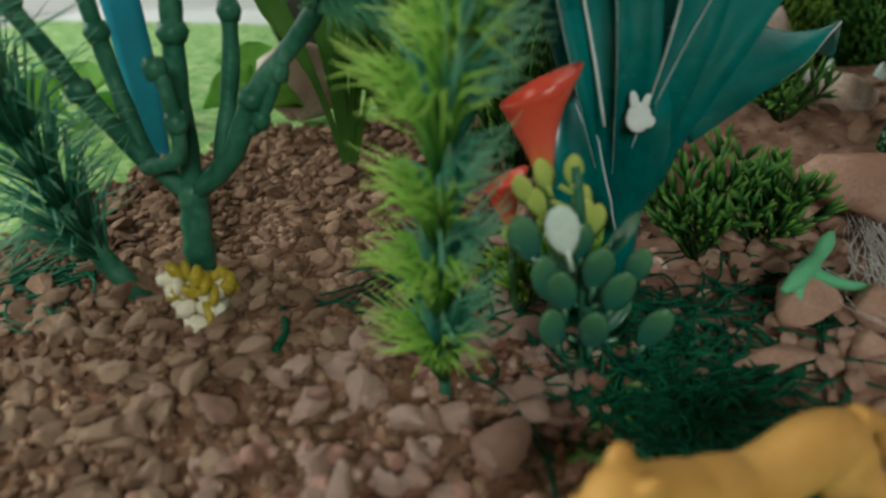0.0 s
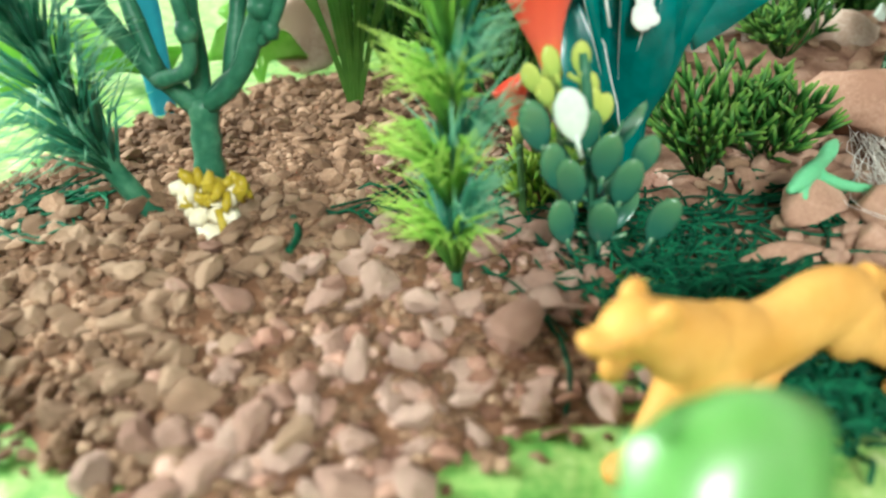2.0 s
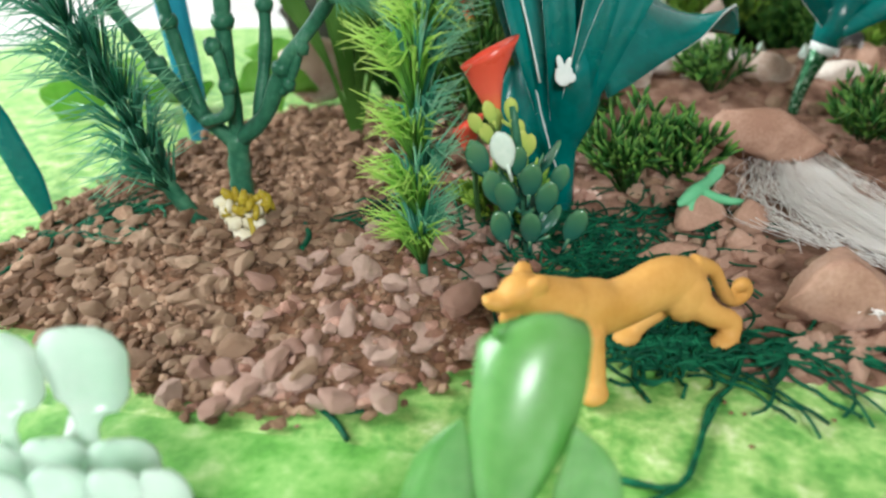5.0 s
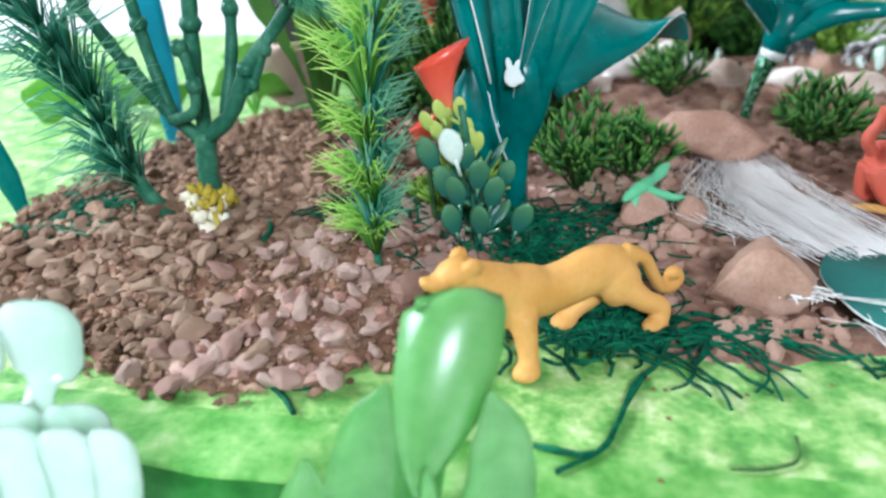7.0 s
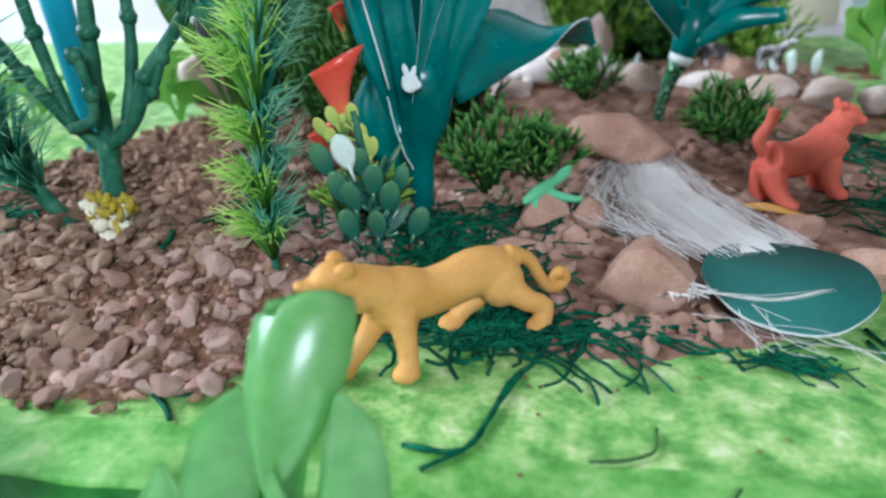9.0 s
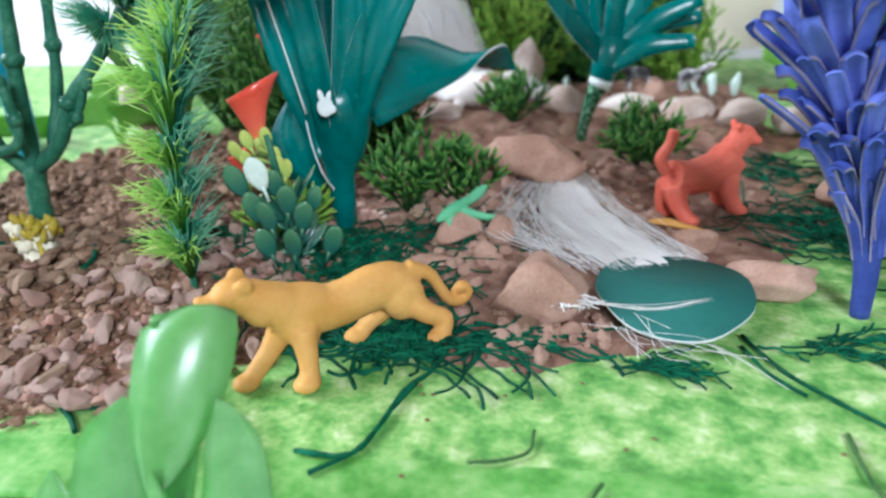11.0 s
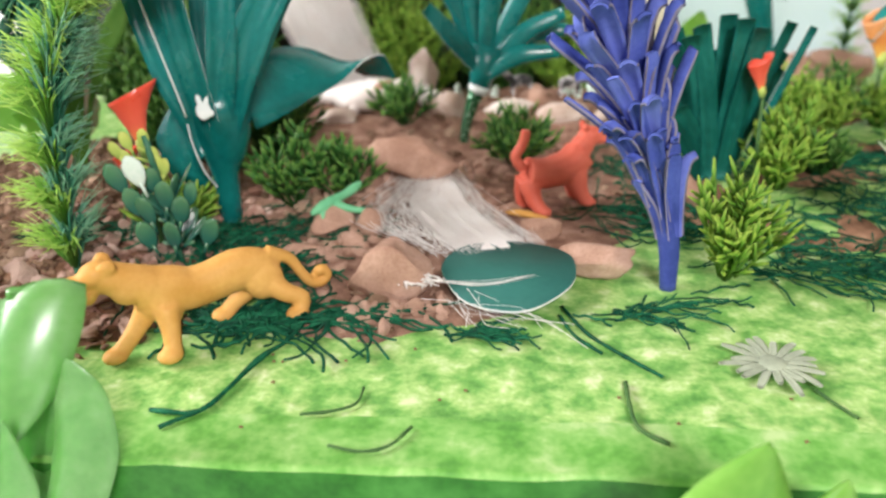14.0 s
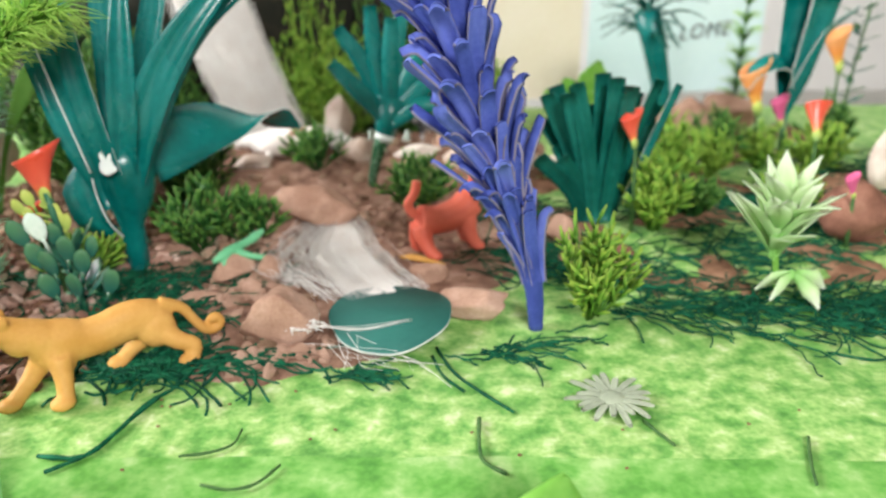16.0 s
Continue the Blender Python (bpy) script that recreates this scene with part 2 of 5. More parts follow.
def fresh():
    bm = bmesh.new()
    bm.loops.layers.uv.new("UVMap")
    return bm


def mapped(bm, face, values):
    uv = bm.loops.layers.uv.active
    if uv:
        for loop, v in zip(face.loops, values):
            loop[uv].uv = (0.5, v)


def spline(points, n):
    """n + 1 points on a smooth line through the points."""
    p = [vec(q) for q in points]
    p = [2 * p[0] - p[1], *p, 2 * p[-1] - p[-2]]
    out = []
    for i in range(n + 1):
        s = i / n * (len(p) - 3)
        j = min(int(s), len(p) - 4)
        t = s - j
        a, b, c, d = p[j:j + 4]
        out.append(0.5 * ((2 * b) + (c - a) * t + (2 * a - 5 * b + 4 * c - d) * t * t + (3 * b - a - 3 * c + d) * t ** 3))
    return out


def tube(bm, points, radii, seg=8, squash=1.0):
    """A swept round bar; radii: one for each point."""
    rings, old = [], None
    pts = [vec(p) for p in points]
    for i, p in enumerate(pts):
        d = (pts[min(i + 1, len(pts) - 1)] - pts[max(i - 1, 0)]).normalized()
        if old is None:
            side = d.cross(vec((0, 0, 1)) if abs(d.z) < 0.9 else vec((0, 1, 0))).normalized()
        else:
            side = (old - d * old.dot(d)).normalized()
        old = side
        up = d.cross(side)
        r = radii[i] if isinstance(radii, (list, tuple)) else radii
        rings.append([bm.verts.new(p + r * (math.cos(a) * side + squash * math.sin(a) * up)) for a in (2 * math.pi * k / seg for k in range(seg))])
    n = len(rings) - 1
    for i in range(n):
        for k in range(seg):
            f = bm.faces.new((rings[i][k], rings[i][(k + 1) % seg], rings[i + 1][(k + 1) % seg], rings[i + 1][k]))
            mapped(bm, f, (i / n, i / n, (i + 1) / n, (i + 1) / n))
    bm.faces.new(rings[0][::-1])
    f = bm.faces.new(rings[-1])
    mapped(bm, f, [1] * seg)


def blade(bm, points, widths, side, thick=0.0006, fold=0.0, rim=1):
    """A bent leaf of card: the line, the full width at each point, the way across; rim: material of the cut edges."""
    pts = [vec(p) for p in points]
    sides = [vec(q).normalized() for q in side] if isinstance(side, list) else [vec(side).normalized()] * len(pts)
    rows = []
    for i, p in enumerate(pts):
        d = (pts[min(i + 1, len(pts) - 1)] - pts[max(i - 1, 0)]).normalized()
        s = (sides[i] - d * sides[i].dot(d)).normalized()
        nrm = s.cross(d).normalized()
        w = max(widths[i] / 2, 0.0001)
        lay = []
        for h in (thick / 2, -thick / 2):
            lay.append([bm.verts.new(p + s * w * e + nrm * (h + fold * w * e * e)) for e in (-1, -0.5, 0, 0.5, 1)])
        rows.append(lay)
    n = len(rows) - 1
    for i in range(n):
        a, b = rows[i], rows[i + 1]
        v = (i / n, i / n, (i + 1) / n, (i + 1) / n)
        for k in range(4):
            mapped(bm, bm.faces.new((a[0][k], a[0][k + 1], b[0][k + 1], b[0][k])), v)
            mapped(bm, bm.faces.new((a[1][k + 1], a[1][k], b[1][k], b[1][k + 1])), v)
        for k in (0, 4):
            q = (a[0][k], b[0][k], b[1][k], a[1][k]) if k == 0 else (a[1][k], b[1][k], b[0][k], a[0][k])
            f = bm.faces.new(q)
            f.material_index = rim
            mapped(bm, f, (v[0], v[2], v[2], v[0]))
    for lay, flip in ((rows[0], True), (rows[-1], False)):
        for k in range(4):
            q = (lay[0][k], lay[0][k + 1], lay[1][k + 1], lay[1][k])
            bm.faces.new(q[::-1] if not flip else q)


def needle(bm, a, b, c, w):
    """A thin three-sided spike from a over b to c."""
    tube(bm, [a, b, c], [w, w * 0.9, w * 0.15], 3)


def ellipsoid(bm, centre, size, turn=(0, 0, 0), sub=2):
    got = bmesh.ops.create_icosphere(bm, subdivisions=sub, radius=1.0)
    m = Matrix.LocRotScale(vec(centre), Euler([radians(a) for a in turn]), vec(size))
    bmesh.ops.transform(bm, matrix=m, verts=got["verts"])


def rock_mesh(size, seed, sub=2, rough=0.3, breaks=8, deep=0.55):
    """A worn stone with flat breaks, resting on z = 0."""
    r = random.Random(seed)
    bm = bmesh.new()
    got = bmesh.ops.create_icosphere(bm, subdivisions=sub, radius=1.0)
    cuts = [(vec((r.uniform(-1, 1), r.uniform(-1, 1), r.uniform(-0.6, 1))).normalized(), r.uniform(deep, 0.85)) for _ in range(breaks)]
    off = vec((r.uniform(0, 50), r.uniform(0, 50), r.uniform(0, 50)))
    for v in got["verts"]:
        p = v.co.copy()
        for n, d in cuts:
            e = p.dot(n) - d
            if e > 0:
                p -= n * e * 0.9
        p *= 1 + rough * 0.5 * noise.noise(p * 1.7 + off)
        if sub > 2:
            p *= 1 + 0.06 * noise.noise(p * 6 + off)
        v.co = vec((p.x * size[0], p.y * size[1], p.z * size[2]))
    low = min(v.co.z for v in bm.verts)
    for v in bm.verts:
        v.co.z -= low
    return bm


def stone(name, place, size, turn, seed, material=None, label="worn tan stone lying on the soil", category="stone", group="", sub=3, sink=0.1):
    ob = solid(name, rock_mesh(size, seed, sub, 0.22, 12, 0.48), material or STONE, label, category, group, smooth=sub > 2)
    ob.location = (place[0], place[1], place[2] - sink * size[2])
    ob.rotation_euler = [radians(a) for a in turn]
    return ob


def figurine(name, build, material, label, voxel=0.0009):
    """A moulded toy: simple forms melted into one smooth skin."""
    bm = bmesh.new()
    build(bm)
    ob = solid(name, bm, material, label, "toy figure")
    m = ob.modifiers.new("skin", "REMESH")
    m.mode, m.voxel_size, m.use_smooth_shade = "VOXEL", voxel, True
    s = ob.modifiers.new("soft", "SMOOTH")
    s.factor, s.iterations = 0.5, 4
    return ob


# ---- the room, the table and the board ----
def box(bm, lo, hi):
    got = bmesh.ops.create_cube(bm, size=1.0)
    lo, hi = vec(lo), vec(hi)
    bmesh.ops.transform(bm, matrix=Matrix.LocRotScale((lo + hi) / 2, None, hi - lo), verts=got["verts"])


X0, X1, Y0, Y1, Z0, Z1 = -1.6, 2.2, -2.0, 1.35, -0.78, 1.9


def wall_with_window(name, axis, at, outer, lo, hi, w):
    """A wall with one opening; w: window's low and high ends along the wall, sill and head."""
    bm = bmesh.new()
    strips = [((lo, Z0), (w[0], Z1)), ((w[1], Z0), (hi, Z1)), ((w[0], Z0), (w[1], w[2])), ((w[0], w[3]), (w[1], Z1))] if w else [((lo, Z0), (hi, Z1))]
    for (a, za), (b, zb) in strips:
        if axis == "x":
            box(bm, (min(at, outer), a, za), (max(at, outer), b, zb))
        else:
            box(bm, (a, min(at, outer), za), (b, max(at, outer), zb))
    # South and east walls are unseen; dim beige keeps their bounce low.
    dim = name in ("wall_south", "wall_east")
    return solid(name, bm, WALL_LOW_BOUNCE if dim else WALL, "unseen wall added in dim beige to cut bounced light" if dim else "white painted plaster wall of the room", "wall", kind="structure", smooth=False)


wall_with_window("wall_west", "x", X0, X0 - 0.15, Y0 - 0.15, Y1 + 0.15, (-0.3, 1.25, 0.3, 1.6))
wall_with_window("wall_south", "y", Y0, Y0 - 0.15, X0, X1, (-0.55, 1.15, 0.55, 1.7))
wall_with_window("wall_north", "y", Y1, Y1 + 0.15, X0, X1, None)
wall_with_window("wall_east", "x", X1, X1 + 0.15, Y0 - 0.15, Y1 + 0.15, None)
bm = bmesh.new()
box(bm, (X0 - 0.15, Y0 - 0.15, Z0 - 0.1), (X1 + 0.15, Y1 + 0.15, Z0))
solid("floor", bm, FLOOR, "unseen floor added in dark brown to cut bounced light", "floor", kind="structure", smooth=False)
# Unseen ceiling, added dark so that it returns little fill.
bm = bmesh.new()
box(bm, (X0 - 0.15, Y0 - 0.15, Z1), (X1 + 0.15, Y1 + 0.15, Z1 + 0.1))
solid("ceiling", bm, CEIL, "unseen ceiling added in dark brown to cut bounced light", "ceiling", kind="structure", smooth=False)

EDGE = pose(0.0378, 0.0328, 0, 0, 0, -12.83)     # the board's front edge runs along x here
table = thing("table", (0, 0, 0), "table under a white cover carrying the board", "table")
table.matrix_world = EDGE
bm = bmesh.new()
box(bm, (-0.8, -0.32, -0.075), (1.15, 0.95, -0.045))
bmesh.ops.bevel(bm, geom=bm.edges[:], offset=0.004, segments=2, affect="EDGES")
part("tabletop", bm, CLOTH, table, "white covered tabletop")
for u in (-0.74, 1.09):
    for v in (-0.26, 0.89):
        bm = bmesh.new()
        box(bm, (u - 0.025, v - 0.025, Z0), (u + 0.025, v + 0.025, -0.075))
        part("leg", bm, WOOD, table, "brown wooden table leg", smooth=False)


def relief(x, y):
    return 0.0009 * noise.noise(vec((x * 55, y * 55, 0))) + 0.0005 * noise.noise(vec((x * 170, y * 170, 3)))


bm = bmesh.new()
NU, NV, U0, U1, V0, V1 = 220, 110, -0.62, 0.95, 0.0, 0.62
SEAM = round(NV * (0.025 / V1) ** (1 / 1.4))
grid = []
for j in range(NV + 1):
    row = []
    for i in range(NU + 1):
        u, v = U0 + (U1 - U0) * i / NU, V0 + (V1 - V0) * (j / NV) ** 1.4
        p = EDGE @ vec((u, v, 0))
        wob = 0.002 * noise.noise(vec((u * 30, 5, 0))) if j == 0 else 0.0035 * noise.noise(vec((u * 16, 9, 0))) if j == SEAM else 0
        row.append(bm.verts.new((u, v + wob, relief(p.x, p.y) - (0.0015 if j == 0 else 0))))
    grid.append(row)
for j in range(NV):
    for i in range(NU):
        f = bm.faces.new((grid[j][i], grid[j][i + 1], grid[j + 1][i + 1], grid[j + 1][i]))
        f.material_index = 1 if j < SEAM else 0
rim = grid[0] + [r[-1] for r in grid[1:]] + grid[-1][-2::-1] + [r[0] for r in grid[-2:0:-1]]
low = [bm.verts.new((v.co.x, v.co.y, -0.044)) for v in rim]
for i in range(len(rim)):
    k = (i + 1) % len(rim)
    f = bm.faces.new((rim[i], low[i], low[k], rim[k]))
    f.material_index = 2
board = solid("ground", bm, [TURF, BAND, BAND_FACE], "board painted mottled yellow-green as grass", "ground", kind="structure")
board.matrix_world = EDGE


# ---- gravel and soil ----
def in_heap(x, y):
    """How far inside the gravel heap's outline a place lies (below 0: outside)."""
    e = 0.016 * noise.noise(vec((x * 14, y * 14, 1))) + 0.006 * noise.noise(vec((x * 50, y * 50, 2)))
    front = y - (0.092 + 0.55 * max(0.0, -0.06 - x) + 0.35 * max(0.0, x + 0.02))
    left = x + 0.185 - 0.5 * max(0.0, y - 0.25)
    right = 0.028 - x + 0.45 * max(0.0, y - 0.14)
    back_ = 0.40 - y
    return min(front, left, right, back_) + e


def heap_z(x, y):
    d = max(0.0, min(1.0, in_heap(x, y) / 0.07))
    return 0.0015 + 0.009 * d * d * (3 - 2 * d) + 0.0015 * noise.noise(vec((x * 40, y * 40, 7)))


gravel_bed = thing("gravel_bed", (0, 0, 0), "heap of reddish brown broken gravel over soil", "gravel")


def soil_sheet(inside, height, x0, x1, y0, y1, step):
    bm = bmesh.new()
    nx, ny = int((x1 - x0) / step), int((y1 - y0) / step)
    vs = {}
    for i in range(nx + 1):
        for j in range(ny + 1):
            x, y = x0 + i * step, y0 + j * step
            d = inside(x, y)
            if d > -0.012:
                z = height(x, y) + 0.0012 * noise.noise(vec((x * 130, y * 130, 0)))
                vs[i, j] = bm.verts.new((x, y, z if d > 0 else max(-0.006, 0.001 + d * 0.4)))
    for (i, j) in vs:
        q = [(i, j), (i + 1, j), (i + 1, j + 1), (i, j + 1)]
        if all(c in vs for c in q):
            bm.faces.new([vs[c] for c in q])
    return bm


part("soil", soil_sheet(in_heap, heap_z, -0.24, 0.09, 0.05, 0.45, 0.004), SOIL, gravel_bed, "brown crumbly soil")
rng = random.Random(5)
pebble_meshes = [finish(rock_mesh((1.3, rng.uniform(0.7, 1.1), rng.uniform(0.38, 0.7)), 100 + k, 2, 0.55, 12, 0.34), "pebble", GRAVEL, False) for k in range(14)]
pink_meshes = [m.copy() for m in pebble_meshes]
for m in pink_meshes:
    m.materials[0] = GRAVEL_PINK
near = []
tries = 0
while len(near) < 4200 and tries < 40000:
    tries += 1
    x, y = rng.uniform(-0.21, 0.08), rng.uniform(0.06, 0.41)
    if in_heap(x, y) < rng.uniform(-0.010, 0.006):
        continue
    s = 0.0014 + 0.0043 * rng.random() ** 2.0
    if y > 0.22:
        s *= 0.85
    lift = rng.choice((0, 0, 0.25, 0.7)) * s
    near.append((x, y, heap_z(x, y) - 0.35 * s * 0.6 + lift, s, rng.randrange(14)))
for x, y, s in ((0.0075, 0.1314, 0.0112), (-0.0355, 0.1448, 0.0078), (-0.0546, 0.0926, 0.0076), (-0.0383, 0.0949, 0.0056), (-0.0259, 0.0852, 0.0062), (-0.0874, 0.1394, 0.0064),
                (-0.0627, 0.1122, 0.0062), (-0.0205, 0.1677, 0.0058), (-0.0271, 0.1700, 0.0064), (-0.0014, 0.1012, 0.0046), (-0.0033, 0.1165, 0.0058), (-0.0641, 0.1013, 0.0056), (-0.0499, 0.2892, 0.0090)):
    near.append((x, y, max(0.0006, heap_z(x, y) - 0.1 * s), s, rng.randrange(14)))       # the larger stones
near.sort(key=lambda q: -q[3] + 0.02 * (q[1] > 0.2) + 0.02 * (q[0] < -0.15))
rest, rest_pink = bmesh.new(), bmesh.new()
for i, (x, y, z, s, k) in enumerate(near):
    pink = x + 0.6 * (0.15 - y) + 0.02 * noise.noise(vec((x * 30, y * 30, 6))) > -0.045 + rng.gauss(0, 0.014)
    meshes, heap = (pink_meshes, rest_pink) if pink else (pebble_meshes, rest)
    m = Matrix.LocRotScale(vec((x, y, z)), Euler((rng.uniform(-0.5, 0.5), rng.uniform(-0.5, 0.5), rng.uniform(0, 6.28))), vec((s, s, s)))
    if i < 300:
        ob = new("pebble", meshes[k])
        ob.matrix_world = m
        ob.parent = gravel_bed
    else:
        n0 = len(heap.verts)
        heap.from_mesh(meshes[k])
        heap.verts.ensure_lookup_table()
        for v in heap.verts[n0:]:
            v.co = m @ v.co
chip_meshes = [finish(rock_mesh((1.2, rng.uniform(0.7, 1.0), rng.uniform(0.35, 0.6)), 500 + k, 1, 0.4, 6, 0.5), "chip", GRAVEL, False) for k in range(6)]
for _ in range(8000):
    x, y = rng.uniform(-0.22, 0.06), rng.uniform(0.06, 0.33)
    if in_heap(x, y) < rng.uniform(-0.014, 0.0):
        continue
    s = rng.uniform(0.0008, 0.0030)
    m = Matrix.LocRotScale(vec((x, y, max(heap_z(x, y) if in_heap(x, y) > 0 else 0.0003, 0.0003) + 0.1 * s)), Euler((rng.uniform(-0.5, 0.5), rng.uniform(-0.5, 0.5), rng.uniform(0, 6.28))), vec((s, s, s)))
    n0 = len(rest.verts)
    rest.from_mesh(chip_meshes[rng.randrange(6)])
    rest.verts.ensure_lookup_table()
    for v in rest.verts[n0:]:
        v.co = m @ v.co
tagged(part("gravel", rest, GRAVEL, gravel_bed, "small broken tan gravel", smooth=False), kind="stuff")
tagged(part("gravel", rest_pink, GRAVEL_PINK, gravel_bed, "small broken pinkish brick gravel", smooth=False), kind="stuff")


def in_bank(x, y):
    e = 0.014 * noise.noise(vec((x * 18, y * 18, 4))) + 0.006 * noise.noise(vec((x * 60, y * 60, 5)))
    front = y - (0.092 + 0.4 * max(0.0, 0.12 - x) + 0.75 * max(0.0, x - 0.16))
    return min(front, x - 0.095 + 0.75 * max(0, y - 0.12), 0.30 + 0.3 * max(0.0, y - 0.25) - x, 0.47 - y) + e


def bank_z(x, y):
    d = max(0.0, min(1.0, in_bank(x, y) / 0.05))
    rise = max(0.0, min(1.0, (y - 0.29) / 0.06))
    return 0.001 + 0.002 * d + 0.018 * rise * d + 0.002 * noise.noise(vec((x * 40, y * 40, 8)))


stream_bank = thing("stream_bank", (0, 0, 0), "reddish brown soil bank with loose rubble round the stream", "soil")
part("soil", soil_sheet(in_bank, bank_z, 0.03, 0.4, 0.06, 0.5, 0.004), BANK_SOIL, stream_bank, "pinkish brown soil")
rest = bmesh.new()
count = 0
for i in range(700):
    x, y = rng.uniform(0.06, 0.33), rng.uniform(0.085, 0.4)
    d = in_bank(x, y)
    if d < 0.0 or (0.14 < x < 0.22 and 0.09 < y < 0.15):
        continue
    s = 0.0012 + 0.0042 * rng.random() ** 3
    m = Matrix.LocRotScale(vec((x, y, bank_z(x, y) - 0.2 * s)), Euler((rng.uniform(-0.4, 0.4), rng.uniform(-0.4, 0.4), rng.uniform(0, 6.28))), vec((s, s, s)))
    if s > 0.0026 and count < 110:
        count += 1
        ob = new("pebble", pebble_meshes[rng.randrange(14)])
        ob.matrix_world = m
        ob.parent = stream_bank
    else:
        n0 = len(rest.verts)
        rest.from_mesh(pebble_meshes[rng.randrange(14)])
        rest.verts.ensure_lookup_table()
        for v in rest.verts[n0:]:
            v.co = m @ v.co
rubble_meshes = [finish(rock_mesh((1.2, rng.uniform(0.7, 1.1), rng.uniform(0.55, 0.85)), 300 + k, 2, 0.3, 11, 0.42), "pebble", STONE, False) for k in range(8)]
for cx, cy, sx, sy, n, s0, s1 in ((0.125, 0.225, 0.020, 0.022, 80, 0.002, 0.0058), (0.112, 0.172, 0.020, 0.020, 44, 0.002, 0.005), (0.130, 0.104, 0.020, 0.009, 70, 0.0014, 0.0042),
                                  (0.195, 0.215, 0.014, 0.022, 26, 0.0016, 0.004), (0.200, 0.265, 0.03, 0.02, 24, 0.002, 0.005)):
    for _ in range(n):
        x, y, s = rng.gauss(cx, sx / 1.6), rng.gauss(cy, sy / 1.6), rng.uniform(s0, s1)
        if in_bank(x, y) < 0:
            continue
        ob = new("pebble", rubble_meshes[rng.randrange(8)])
        ob.matrix_world = Matrix.LocRotScale(vec((x, y, bank_z(x, y) - 0.25 * s)), Euler((rng.uniform(-0.4, 0.4), rng.uniform(-0.4, 0.4), rng.uniform(0, 6.28))), vec((s, s, s)))
        ob.parent = stream_bank
tagged(part("gravel", rest, GRAVEL, stream_bank, "fine rubble", smooth=False), kind="stuff")

lawn_soil = thing("lawn_soil", (0, 0, 0), "brown soil patches crumbled over the lawn", "soil")


def in_patch(x, y):
    e = noise.noise(vec((x * 24, y * 24, 14))) + 0.4 * noise.noise(vec((x * 80, y * 80, 15)))
    return min(0.03 * (e - 0.12), x - 0.285, 0.62 - x, y - 0.118 - 0.1 * max(0.0, 0.36 - x), 0.46 - y)


part("soil_patch", soil_sheet(in_patch, lambda x, y: 0.002 + 0.001 * noise.noise(vec((x * 60, y * 60, 2))), 0.28, 0.63, 0.1, 0.47, 0.004), SOIL, lawn_soil)

# ---- stones round the stream ----
stone("stone", (0.1535, 0.252, 0.005), (0.034, 0.017, 0.0180), (6, -4, -8), 33, label="long flat tan stone at the head of the stream", sub=4)
stone("stone", (0.1300, 0.122, 0.0), (0.0190, 0.016, 0.0165), (0, 4, 15), 11, label="large angular tan stone beside the pond", sub=4)
stone("stone", (0.224, 0.126, 0.0), (0.024, 0.011, 0.0085), (0, 0, -20), 8, label="long reddish stone half behind the pond disc", sub=4)
stone("stone", (0.107, 0.190, 0.002), (0.013, 0.010, 0.0085), (0, 0, 30), 21, label="rounded tan stone under the green lizard figure")
stone("stone", (0.127, 0.186, 0.002), (0.0085, 0.009, 0.0085), (0, 0, 10), 22, label="small rounded tan stone beside the stream")
stone("stone", (0.118, 0.172, 0.001), (0.009, 0.007, 0.006), (0, 0, 60), 23, label="small reddish stone beside the stream")
stone("stone", (0.208, 0.165, 0.001), (0.012, 0.008, 0.007), (0, 0, -15), 24, label="low reddish stone behind the pond disc")
stone("stone", (0.092, 0.168, 0.001), (0.014, 0.008, 0.005), (0, 0, 8), 25, label="flat tan stone on the dark soil")
stone("stone", (0.300, 0.205, 0.0), (0.017, 0.012, 0.012), (0, 0, 40), 26, label="reddish stone beside the green card agave")
for i, (x, y, z, a, b, c, w) in enumerate((
        (0.150, 0.372, 0.012, 0.026, 0.016, 0.016, 0), (0.197, 0.358, 0.008, 0.022, 0.016, 0.014, 1), (0.236, 0.352, 0.008, 0.026, 0.015, 0.013, 2),
        (0.271, 0.345, 0.006, 0.024, 0.016, 0.012, 2), (0.305, 0.335, 0.004, 0.022, 0.015, 0.012, 2), (0.112, 0.355, 0.010, 0.022, 0.016, 0.010, 1),
        (0.184, 0.415, 0.014, 0.015, 0.012, 0.022, 1), (0.345, 0.335, 0.002, 0.020, 0.014, 0.011, 1), (0.197, 0.334, 0.002, 0.020, 0.010, 0.010, 0),
        (0.262, 0.372, 0.014, 0.020, 0.012, 0.012, 0))):
    stone("terrace_stone", (x, y, z), (a, b, c), (0, 0, -15 + 9 * i), 40 + i, PALE_ROCK if w else STONE,
          "pale weathered rock on the stream terrace" if w else "tan rock on the stream terrace", group="terrace rocks")


# ---- water: cotton stream, waterfall and pond ----
def fibre_sheet(name, lines, material, parent, n, width, seed, label, loose=1.0):
    """Many loose fibres that follow the lines."""
    r = random.Random(seed)
    bm = fresh()
    for _ in range(n):
        t = r.random()
        i = min(int(t * (len(lines) - 1)), len(lines) - 2)
        f = t * (len(lines) - 1) - i
        a, b = lines[i], lines[i + 1]
        pts = [vec(p).lerp(vec(q), f) + loose * vec((r.gauss(0, 0.0016), r.gauss(0, 0.0012), abs(r.gauss(0, 0.0008)))) for p, q in zip(a, b)]
        tube(bm, spline(pts, 10), [width * r.uniform(0.5, 1.2)] * 11, 3)
    return tagged(part(name, bm, material, parent, label), kind="stuff")


